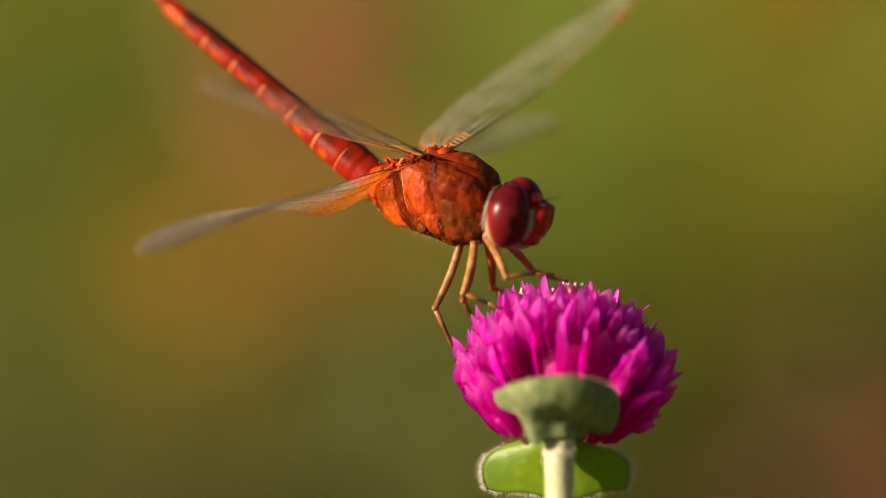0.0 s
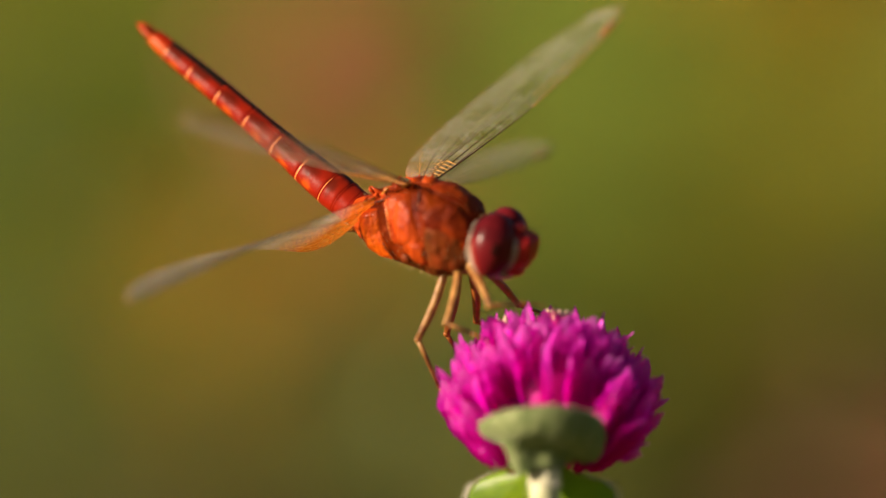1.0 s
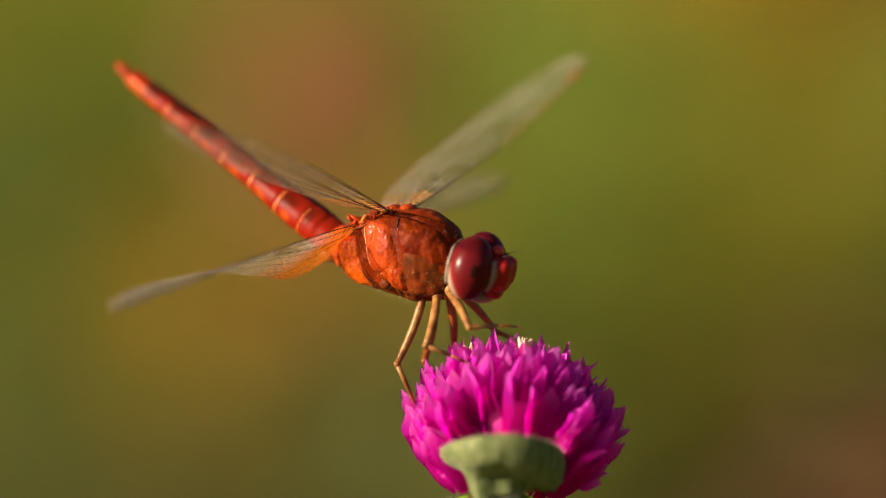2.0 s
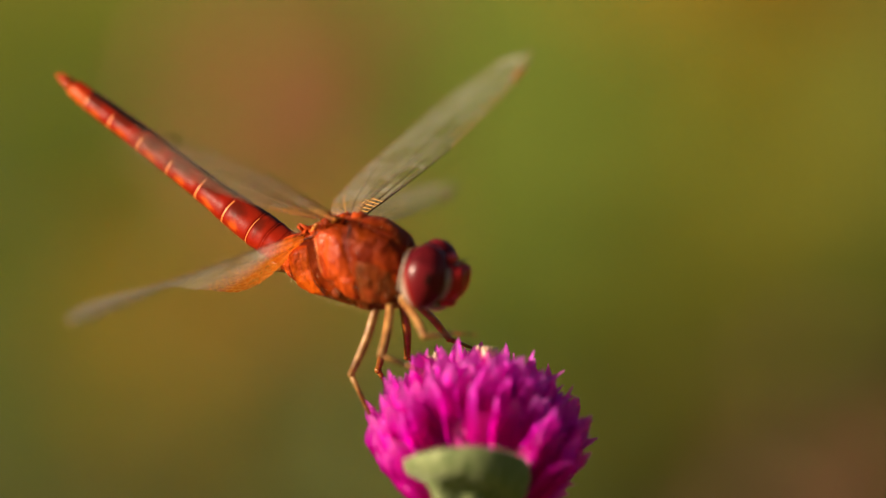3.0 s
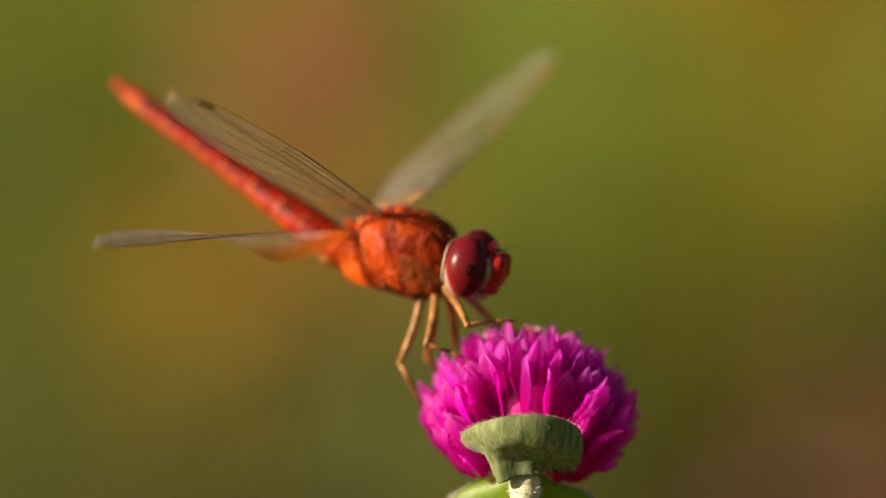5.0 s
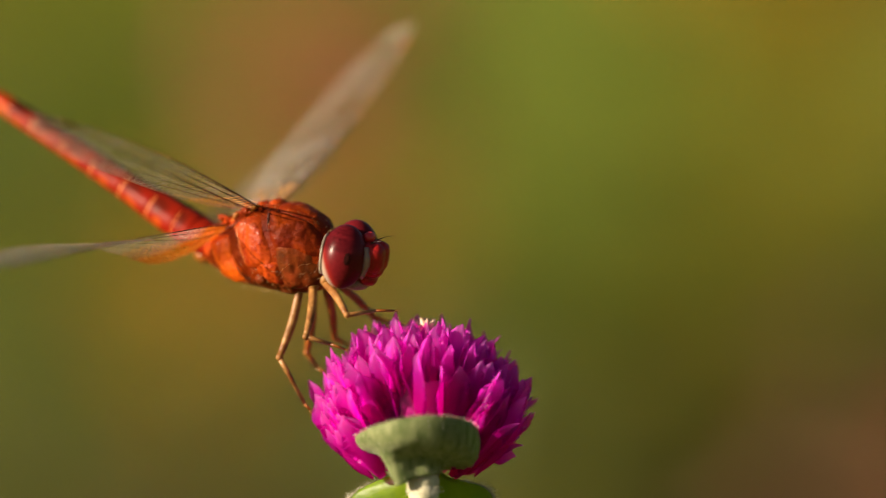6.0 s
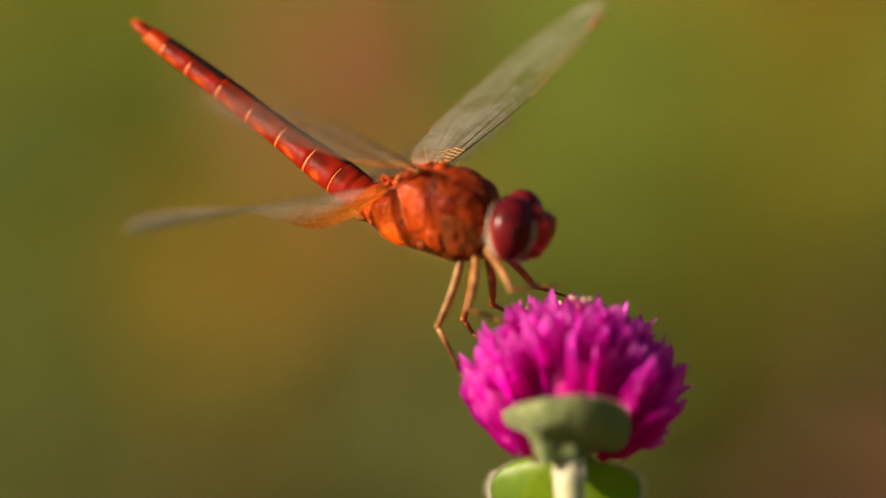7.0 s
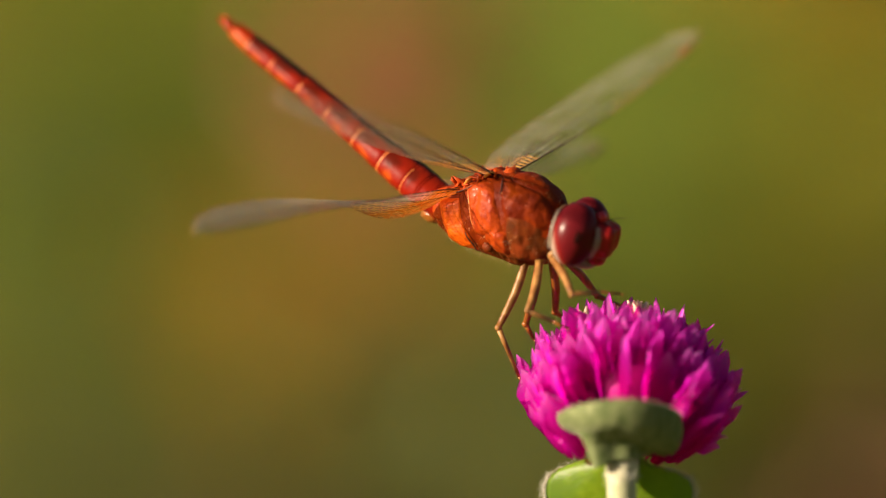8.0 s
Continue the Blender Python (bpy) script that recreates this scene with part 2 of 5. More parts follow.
FLORET = surface("floret_cream", (0.72, 0.42, 0.36), (0.82, 0.66, 0.46), 900, 0.45, 0.15, through_light=0.3)
CORE = surface("head_core", (0.40, 0.006, 0.18), (0.55, 0.012, 0.27), 700, 0.5, 0.3)
BRACT = surface("bract_green_felt", (0.065, 0.095, 0.024), (0.23, 0.255, 0.115), 1900, 0.7, 0.45, through_light=0.14, through_colour=(0.26, 0.50, 0.02), sheen=0.1, spec=0.2, grain=(1, 1, 0.25))
NODE = surface("node_brown_green", (0.10, 0.10, 0.04), (0.19, 0.18, 0.08), 1400, 0.65, 0.4, spec=0.2)
LEAF = surface("leaf_green", (0.18, 0.28, 0.010), (0.29, 0.40, 0.020), 1100, 0.42, 0.4, through_light=0.6, through_colour=(0.44, 0.62, 0.015), stain=(0.14, 0.24, 0.04), stain_scale=300)
MIDRIB = surface("midrib_yellow", (0.42, 0.46, 0.12), (0.55, 0.58, 0.20), 1500, 0.45, 0.1, through_light=0.3)
STEM = surface("stem_felt", (0.36, 0.34, 0.21), (0.56, 0.53, 0.37), 1600, 0.65, 0.5, sheen=0.5, stain=(0.34, 0.36, 0.18), stain_scale=250)
MEADOW = surface("meadow", (0.064, 0.122, 0.015), (0.138, 0.148, 0.021), 3.0, 0.9, 0.3, stain=(0.185, 0.134, 0.022), stain_scale=1.6, spec=0.1)


# ---- mesh helpers ----
def part(name, bm, material, parent=None, label="", smooth=True):
    me = bpy.data.meshes.new(name)
    bm.normal_update()
    bm.to_mesh(me)
    bm.free()
    for m in material if isinstance(material, (list, tuple)) else [material]:
        me.materials.append(m)
    if smooth:
        for p in me.polygons:
            p.use_smooth = True
    ob = new(name, me)
    if parent:
        ob.parent = parent
    return tagged(ob, label)


def loft(bm, rings, caps=True, slot=None):
    """Closed rings of points joined into one skin; slot(i, j) names the material of a face."""
    loops = [[bm.verts.new(p) for p in r] for r in rings]
    n = len(loops[0])
    for i in range(len(loops) - 1):
        for j in range(n):
            k = (j + 1) % n
            f = bm.faces.new((loops[i][j], loops[i][k], loops[i + 1][k], loops[i + 1][j]))
            if slot:
                f.material_index = slot(i, j)
    if caps:
        bm.faces.new(loops[0][::-1])
        bm.faces.new(loops[-1])
    return loops


def tube(bm, pts, radii, n=8, slot=0):
    """A round limb along points, with its own radius at each."""
    pts = [Vector(p) for p in pts]
    rings = []
    side = None
    for i, p in enumerate(pts):
        d = (pts[min(i + 1, len(pts) - 1)] - pts[max(i - 1, 0)]).normalized()
        if side is None:
            side = d.orthogonal().normalized()
        side = (side - d * side.dot(d)).normalized()
        up = d.cross(side)
        r = radii[i] if isinstance(radii, (list, tuple)) else radii
        rings.append([p + (side * math.cos(a) + up * math.sin(a)) * r for a in [2 * math.pi * k / n for k in range(n)]])
    loft(bm, rings, True, (lambda i, j: slot) if slot else None)


def glide(pts, steps):
    """Points of a smooth curve through pts."""
    pts = [Vector(p) for p in pts]
    ext = [2 * pts[0] - pts[1], *pts, 2 * pts[-1] - pts[-2]]
    out = []
    for i in range(len(pts) - 1):
        a, b, c, d = ext[i:i + 4]
        for s in range(steps):
            t = s / steps
            out.append(0.5 * (2 * b + (c - a) * t + (2 * a - 5 * b + 4 * c - d) * t * t + (3 * b - a - 3 * c + d) * t ** 3))
    return out + [pts[-1]]


def lerp(x, table):
    return float(np.interp(x, [a for a, _ in table], [b for _, b in table]))


def ball(bm, centre, radii, turn=Matrix.Identity(3), seg=28, rows=18, shape=None, slot=0):
    """An ellipsoid, bent by shape(unit vector) where given."""
    grid = []
    for i in range(rows + 1):
        th = math.pi * i / rows
        ring = []
        for j in range(seg):
            ph = 2 * math.pi * j / seg
            u = Vector((math.sin(th) * math.cos(ph), math.sin(th) * math.sin(ph), math.cos(th)))
            k = shape(u) if shape else 1
            q = Vector((u.x * radii[0] * k, u.y * radii[1] * k, u.z * radii[2] * k))
            ring.append(q)
        grid.append(ring)
    poles = [bm.verts.new(Vector(centre) + turn @ grid[0][0]), bm.verts.new(Vector(centre) + turn @ grid[-1][0])]
    loops = [[bm.verts.new(Vector(centre) + turn @ q) for q in r] for r in grid[1:-1]]
    for a, b in zip(loops, loops[1:]):
        for j in range(seg):
            k = (j + 1) % seg
            bm.faces.new((a[j], b[j], b[k], a[k])).material_index = slot
    for j in range(seg):
        k = (j + 1) % seg
        bm.faces.new((poles[0], loops[0][j], loops[0][k])).material_index = slot
        bm.faces.new((poles[1], loops[-1][k], loops[-1][j])).material_index = slot


def sheet(bm, f, nu, nv, thick, slot=None):
    """A thin curved sheet f(u, v), u and v from 0 to 1, with real thickness and closed edges."""
    def grid(off):
        rows = []
        for i in range(nu + 1):
            row = []
            for j in range(nv + 1):
                u, v = i / nu, j / nv
                p = f(u, v)
                e = 1e-3
                du = f(min(u + e, 1), v) - f(max(u - e, 0), v)
                dv = f(u, min(v + e, 1)) - f(u, max(v - e, 0))
                nrm = du.cross(dv)
                nrm = nrm.normalized() if nrm.length > 1e-14 else Vector((0, 0, 1))
                row.append(bm.verts.new(p + nrm * off))
            rows.append(row)
        return rows
    a, b = grid(thick / 2), grid(-thick / 2)
    for i in range(nu):
        for j in range(nv):
            fa = bm.faces.new((a[i][j], a[i + 1][j], a[i + 1][j + 1], a[i][j + 1]))
            fb = bm.faces.new((b[i][j], b[i][j + 1], b[i + 1][j + 1], b[i + 1][j]))
            if slot:
                fa.material_index = fb.material_index = slot(i / nu, j / nv)
    for i in range(nu):
        bm.faces.new((a[i][0], b[i][0], b[i + 1][0], a[i + 1][0]))
        bm.faces.new((a[i][nv], a[i + 1][nv], b[i + 1][nv], b[i][nv]))
    for j in range(nv):
        bm.faces.new((a[0][j], a[0][j + 1], b[0][j + 1], b[0][j]))
        bm.faces.new((a[nu][j], b[nu][j], b[nu][j + 1], a[nu][j + 1]))


def hairs(bm, roots, length, radius, droop=0.3):
    """Fine tapering hairs from (place, outward way)."""
    for p, d in roots:
        d = (Vector(d).normalized() + Vector((random.gauss(0, .3), random.gauss(0, .3), random.gauss(0, .3)))).normalized()
        k = length * random.uniform(0.55, 1.25)
        bend = Vector((random.gauss(0, 1), random.gauss(0, 1), random.gauss(0, 1))) * droop * k * 0.4
        tube(bm, [p, p + d * k * 0.5 + bend * 0.3, p + d * k + bend], [radius, radius * 0.7, radius * 0.2], 3)


# ---- ground and garden behind ----
def rise(x, y):
    """Height of the ground: flat by the flower, a sunny bank behind it."""
    t = min(max((y - 2.6) / 7.0, 0), 1)
    far = min(max((y - 30) / 200, 0), 1)
    return 3.2 * t * t * (3 - 2 * t) + 6 * far + 0.03 * noise.noise((x * 1.3, y * 1.3, 0)) + 0.012 * noise.noise((x * 6, y * 6, 3)) - 0.01


def ground():
    bm = bmesh.new()
    n = 120
    grid = []
    for i in range(n + 1):
        row = []
        for j in range(n + 1):
            a, b = (i / n * 2 - 1), (j / n * 2 - 1)
            x, y = 300 * a ** 5 + 10 * a, 300 * b ** 5 + 14 * b
            row.append(bm.verts.new((x, y, rise(x, y))))
        grid.append(row)
    for i in range(n):
        for j in range(n):
            bm.faces.new((grid[i][j], grid[i + 1][j], grid[i + 1][j + 1], grid[i][j + 1]))
    return tagged(part("ground", bm, MEADOW), "sunny green and yellow meadow with bare earth patches", "meadow", kind="structure")


def meadow_grass():
    """Short blades all over the bank."""
    rng = random.Random(11)
    bm = bmesh.new()
    for k in range(16000):
        y = rng.uniform(2.4, 9.5) if k < 9000 else rng.uniform(-1.2, 2.6)
        x = rng.uniform(-1, 1) * (0.5 + 0.22 * y if k < 9000 else 1.6)
        p = Vector((x, y, rise(x, y) - 0.004))
        h = rng.uniform(0.03, 0.09)
        a = rng.uniform(0, 6.283)
        s = Vector((math.cos(a), math.sin(a), 0)) * 0.003
        lean = Vector((rng.gauss(0, .4), rng.gauss(0, .4), 1)) * h
        v = [bm.verts.new(q) for q in (p - s, p + s, p + lean * 0.6 + s * 0.7, p + lean * 0.6 - s * 0.7, p + lean + Vector((lean.x, lean.y, 0)) * 0.4)]
        bm.faces.new((v[0], v[1], v[2], v[3])).material_index = k % 2
        bm.faces.new((v[3], v[2], v[4])).material_index = k % 2
    return tagged(part("meadow_grass", bm, [G_MID, G_YELLOW]), "short green and yellow meadow grass", "grass", kind="stuff")


def leaf_blade(bm, p, way, up, length, width, slot=0):
    """One bent leaf: two halves folded along the midrib."""
    way = way.normalized()
    side = way.cross(up)
    side = side.normalized() if side.length > 1e-6 else way.orthogonal().normalized()
    nrm = side.cross(way)
    tip = bm.verts.new(p + way * length - nrm * length * 0.22)
    root = bm.verts.new(p)
    mid = bm.verts.new(p + way * length * 0.5 - nrm * length * 0.03)
    le = bm.verts.new(p + way * length * 0.45 + side * width + nrm * width * 0.35)
    ri = bm.verts.new(p + way * length * 0.45 - side * width + nrm * width * 0.35)
    for f in ((root, mid, le), (mid, tip, le), (root, ri, mid), (mid, ri, tip)):
        bm.faces.new(f).material_index = slot


def bush(name, place, height, spread, leaf_m, label, leaves=1100, leaf=0.045, bloom=None, blooms=0, category="shrub", seed=1, low=0.12):
    """A garden plant: forking stems from one root and leaves set along them, with flower heads where it blooms."""
    rng = random.Random(seed)
    root = new(name)
    root.location = place
    tagged(root, label, category, group="garden plants behind")
    bl = bmesh.new()
    tips = []
    for s in range(8):
        a = rng.uniform(0, 2 * math.pi)
        r = spread * math.sqrt(rng.random())
        h = height * (rng.uniform(0.93, 1.04) if blooms > 20 else rng.uniform(0.72, 1.05))
        top = Vector((r * math.cos(a), r * math.sin(a), h))
        mid = Vector((top.x * 0.55, top.y * 0.55, h * 0.5)) + Vector((rng.gauss(0, .02), rng.gauss(0, .02), 0))
        pts = glide([(top.x * 0.1, top.y * 0.1, -0.02), mid, top], 5)
        bm = bmesh.new()
        tube(bm, pts, [0.0028 - 0.00018 * i for i in range(len(pts))], 5)
        part("stem", bm, TWIG, root)
        tips.append((pts, top))
    for k in range(leaves):
        pts, top = rng.choice(tips)
        t = low + (1 - low) * rng.random() ** 0.8
        q = pts[min(int(t * len(pts)), len(pts) - 1)]
        p = q + Vector((rng.gauss(0, .045), rng.gauss(0, .045), rng.gauss(0, .03)))
        way = Vector((rng.gauss(0, 1), rng.gauss(0, 1), rng.gauss(0.1, 0.5)))
        size = leaf * rng.uniform(0.6, 1.3)
        leaf_blade(bl, p, way, Vector((rng.gauss(0, .3), rng.gauss(0, .3), 1)), size, size * 0.28)
    for k in range(blooms):
        pts, top = tips[k % len(tips)]
        c = top + Vector((rng.gauss(0, .025), rng.gauss(0, .025), rng.uniform(-0.06, 0.03)))
        bm = bmesh.new()
        for j in range(26):
            u = Vector((rng.gauss(0, 1), rng.gauss(0, 1), rng.gauss(0.4, 1))).normalized()
            leaf_blade(bm, c, u, Vector((0, 0, 1)), 0.022, 0.007)
        part("blossom", bm, bloom, root)
    tagged(part("foliage", bl, leaf_m, root), kind="stuff")
    return root


TWIG = surface("twig", (0.08, 0.09, 0.012), (0.14, 0.14, 0.025), 120, 0.7, 0.4, spec=0.15)
G_MID = surface("foliage_green", (0.108, 0.16, 0.010), (0.172, 0.215, 0.016), 40, 0.6, 0.2, through_light=0.4, spec=0.15)
G_YELLOW = surface("foliage_yellow_green", (0.22, 0.17, 0.006), (0.32, 0.23, 0.008), 40, 0.6, 0.2, through_light=0.4, spec=0.15)
G_DARK = surface("foliage_dark", (0.142, 0.158, 0.022), (0.215, 0.222, 0.034), 40, 0.6, 0.2, through_light=0.3, spec=0.15)
G_COOL = surface("foliage_fresh_green", (0.095, 0.165, 0.014), (0.155, 0.225, 0.022), 40, 0.6, 0.2, through_light=0.4, spec=0.15)
G_DRY = surface("foliage_dry_brown", (0.17, 0.105, 0.055), (0.25, 0.15, 0.08), 40, 0.7, 0.2, through_light=0.25, spec=0.15)
G_GREY = surface("foliage_grey_green", (0.095, 0.125, 0.045), (0.145, 0.175, 0.068), 40, 0.6, 0.2, through_light=0.3, spec=0.15)
BLOOM_RED = surface("bloom_brick", (0.60, 0.225, 0.15), (0.70, 0.30, 0.21), 60, 0.6, 0.2, through_light=0.3)
BLOOM_GOLD = surface("bloom_gold", (0.62, 0.36, 0.02), (0.74, 0.46, 0.04), 60, 0.6, 0.2, through_light=0.3)
BLOOM_ORANGE = surface("bloom_orange", (0.48, 0.265, 0.035), (0.58, 0.345, 0.055), 60, 0.6, 0.2, through_light=0.3)

ground()
meadow_grass()


# ---- globe amaranth ----
def petal_mesh(seed, length, width, bow, curl):
    """A keeled, pointed bracteole, bowed outwards: base at the origin, along +z, keel towards +x."""
    bm = bmesh.new()
    rings = []
    rows = 13
    for i in range(rows + 1):
        t = i / rows
        w = width * lerp(t, [(0, 0.22), (0.15, 0.52), (0.35, 0.82), (0.55, 0.98), (0.70, 1.0), (0.80, 0.86), (0.88, 0.60), (0.95, 0.28), (1, 0.03)]) * (1 - 0.06 * math.sin(9 * t + seed))
        x = bow * length * math.sin(math.pi * t) + curl * length * t ** 4 + 0.012 * length * math.sin(7 * t + seed)
        z = length * t
        e = w * 0.5
        fray = 0.22 * w * math.sin(19 * t + 2 * seed) * max(0, t - 0.35)
        rings.append([Vector((x + (0.10 - 0.3 * math.sin(5 * t + seed)) * w * t, e + fray, z)), Vector((x - 0.05 * w + 0.00004, 0.5 * e, z)), Vector((x + 0.10 * w + 0.00006, 0.03 * e, z)),
                      Vector((x - 0.05 * w + 0.00004, -0.5 * e, z)), Vector((x + (0.10 + 0.3 * math.sin(6 * t + seed)) * w * t, -e + fray, z)), Vector((x - 0.05 * w, -0.45 * e, z)), Vector((x + 0.09 * w, 0, z)), Vector((x - 0.05 * w, 0.45 * e, z))])
    loft(bm, rings)
    me = bpy.data.meshes.new("petal")
    bm.normal_update()
    bm.to_mesh(me)
    bm.free()
    me.materials.append(PETAL)
    for p in me.polygons:
        p.use_smooth = True
    return me


def globe_amaranth():
    root = new("globe_amaranth")
    tagged(root, "magenta globe amaranth flower head on a pale felted stem", "flower")
    base = Vector((0.004, -0.006, -0.55016))          # the stem's foot, from the middle of the head
    off = -base
    axis = Vector((0.04, 0.70, 0.71)).normalized()      # the head leans away
    side = axis.orthogonal().normalized()
    third = axis.cross(side)
    bm = bmesh.new()
    turn = Matrix((side, third, axis)).transposed()
    ball(bm, off + Vector((0, -1.0, -2.8)) * MM, (6.6 * MM, 6.2 * MM, 5.0 * MM), turn, 24, 16, lambda u: 1 + 0.05 * noise.noise(u * 5))
    head = part("flower_head", bm, CORE, root, "dense magenta head of papery pointed bracts")
    kinds = [petal_mesh(k, 10 * MM, w * MM, c, e) for k, (w, c, e) in enumerate([(2.9, 0.05, -0.02), (2.5, 0.06, 0.02), (3.2, 0.03, -0.05), (2.6, 0.05, 0.04), (2.8, 0.02, 0.0), (2.5, 0.02, 0.10), (2.3, 0.03, 0.15)])]
    rng = random.Random(7)
    count, gold = 380, math.pi * (3 - math.sqrt(5))
    middle = off + Vector((-0.25, -1.2, -1.5)) * MM

    def bowl(th, ph):
        r = axis * math.cos(th) + (side * math.cos(ph) + third * math.sin(ph)) * math.sin(th)
        return r, Vector((r.x * (10.5 if r.x < 0 else 11.1), r.y * 9.3, r.z * 9.0)) * MM
    for k in range(count):
        c = 1 - (k + 0.5) / count * 1.52
        th, ph = math.acos(c) + rng.gauss(0, 0.07), k * gold + rng.gauss(0, 0.09)
        r, out = bowl(th, ph)
        if (r.y < 0 and c < 0.22 and abs(r.x) < 0.62 and (c < -0.2 or rng.random() < 0.3)) or (r.y > 0.6 and k % 2) or r.z < (-0.5 if r.x < 0.35 else -0.78):
            continue
        tip = out * (rng.uniform(0.84, 1.02) + (0.05 if rng.random() < 0.12 else 0))
        foot = Vector((tip.x * ((0.50 if r.x < 0 else 0.32) - 16.0 * max(tip.z, 0)) + rng.gauss(0, 0.0008), tip.y * 0.6 - 0.0022, -0.0060 - 0.0010 * max(0.0, r.x) + rng.gauss(0, 0.0005)))
        if r.x > 0.35 and tip.z < -0.0028:
            foot = Vector((tip.x * 0.35, tip.y * 0.6 - 0.002, tip.z * 0.72 - 0.0008))
        elif tip.z - foot.z < 0.0038:
            continue
        foot = foot.lerp(tip * 0.38 + Vector((0, 0, -0.0028)), 0.5 * min(max(r.z * 2.5, 0), 1))
        foot, tip = middle + foot, middle + tip
        way = tip - foot
        size = way.length
        lean = way.normalized()
        xx = out - lean * out.dot(lean)
        xx = xx.normalized() if xx.length > 1e-5 else lean.orthogonal().normalized()
        yy = lean.cross(xx)
        spin = Matrix.Rotation(rng.gauss(0, 0.7), 4, "Z")
        m = Matrix((xx, yy, lean)).transposed().to_4x4() @ spin
        ob = new("petal", kinds[rng.randrange(2, 7) if r.x > 0.45 else rng.randrange(5)])
        ob.parent = head
        wide = rng.uniform(0.75, 1.2)
        ob.matrix_local = Matrix.Translation(foot) @ m @ Matrix.Diagonal((size / (10 * MM), wide, size / (10 * MM), 1))
    # cream florets that peep out between the bracts
    for k in range(7):
        th, ph = rng.uniform(0.15, 0.85), rng.uniform(0, 2 * math.pi)
        radial = axis * math.cos(th) + (side * math.cos(ph) + third * math.sin(ph)) * math.sin(th)
        bm = bmesh.new()
        for j in range(5):
            a = 2 * math.pi * j / 5
            u = radial.orthogonal().normalized()
            w = radial.cross(u)
            d = u * math.cos(a) + w * math.sin(a)
            p = middle + Vector((radial.x * 8.2, radial.y * 7.5, radial.z * 6.5)) * MM
            tube(bm, [p, p + radial * 1.0 * MM + d * 0.35 * MM, p + radial * 1.7 * MM + d * 0.75 * MM], [0.30 * MM, 0.36 * MM, 0.08 * MM], 5)
        part("floret", bm, FLORET, head)
    # stem: thick and felted under the head, down to the soil
    joint = off + Vector((-0.8, -8.0, -8.2)) * MM
    pts = glide([joint + Vector((0.4, 3.8, 2.6)) * MM, joint + Vector((0, 0, -1.5)) * MM, joint + Vector((0.15, -0.4, -8)) * MM,
                 joint + Vector((1.5, 0, -60)) * MM, joint + Vector((5, 3, -280)) * MM, Vector((0, 0, -0.03))], 7)
    radii = [(1.75 if i < 3 else 1.55 if i < 8 else 1.4 + 0.05 * max(0, i - 14)) * MM for i in range(len(pts))]
    bm = bmesh.new()
    tube(bm, pts, radii, 18)
    stem = part("stem", bm, STEM, root, "pale cream felted stem")
    bm = bmesh.new()
    hs = []
    for k in range(420):
        t = random.random() ** 1.5 * 20
        i = int(t)
        p = pts[i].lerp(pts[i + 1], t - i)
        a = random.uniform(0, 2 * math.pi)
        d = Vector((math.cos(a), math.sin(a), 0.2))
        hs.append((p + d * radii[i] * 0.95, d))
    hairs(bm, hs, 0.5 * MM, 0.025 * MM)
    tagged(part("hair", bm, DOWN, stem), kind="stuff")

    # bract under the head: a shallow cup, undercut, with one fold that runs down to the stem
    def canopy(u, v):
        a = (u - 0.5) * 2
        ph = a * 1.8
        fold = math.exp(-((a + 0.56) / 0.23) ** 2)
        r = lerp(v, [(0, 1.75), (0.2, 1.9), (0.36, 2.4), (0.48, 3.7), (0.6, 4.9), (0.74, 5.6), (0.88, 5.85), (1, 5.7)])
        r += fold * lerp(v, [(0, 1.2), (0.2, 1.7), (0.36, 1.6), (0.48, 0.7), (0.6, -0.2), (0.74, -0.4), (1, 0)])
        r *= 1 + 0.025 * math.sin(4 * a + 5 * v) * v
        z = lerp(v, [(0, 0.1), (0.2, 1.1), (0.36, 2.1), (0.48, 2.8), (0.6, 3.3), (0.74, 4.1), (0.88, 5.2), (1, 6.1)])
        z -= 2.6 * v * v * abs(a) ** 1.7 + max(0, a) * lerp(v, [(0, 0), (0.36, 1.3), (0.6, 2.2), (0.8, 1.6), (1, 0.3)]) - 0.06 * math.sin(5 * a) * v
        z -= fold * lerp(v, [(0, 0.7), (0.2, 0.8), (0.4, 0.5), (0.6, 0)])
        tip = 0.9 * max(0, -a - 0.7) / 0.3 * v
        return joint + Vector((math.sin(ph) * r * 0.96 - tip * 0.8, lerp(v, [(0, 0.35), (0.36, 1.0), (1, 1.0)]) - math.cos(ph) * r * 0.92 - 0.5 * fold * (1 - v), z)) * MM
    bm = bmesh.new()
    sheet(bm, canopy, 90, 22, 0.28 * MM)
    bract = part("bract", bm, BRACT, root, "grey-green felted bract cupped under the head")
    bm = bmesh.new()
    loft(bm, [[joint + Vector((0.1 + r * math.cos(q), 0.9 + r * math.sin(q), z)) * MM for q in [2 * math.pi * k / 20 for k in range(20)]]
              for r, z in ((1.5, -0.6), (1.62, 0.0), (1.68, 0.6), (1.6, 1.4), (1.3, 2.2))])
    part("node", bm, NODE, root, "brownish swollen node under the head")
    bm = bmesh.new()
    edge = []
    for k in range(900):
        u, v = random.random(), 1.0 if random.random() < 0.5 else random.random()
        p = canopy(u, v)
        ph = (u - 0.5) * 3.6
        edge.append((p, Vector((math.sin(ph), -math.cos(ph), 0.6 if v == 1.0 else -0.1))))
    hairs(bm, edge, 0.42 * MM, 0.010 * MM)
    tagged(part("hair", bm, DOWN, bract), kind="stuff")

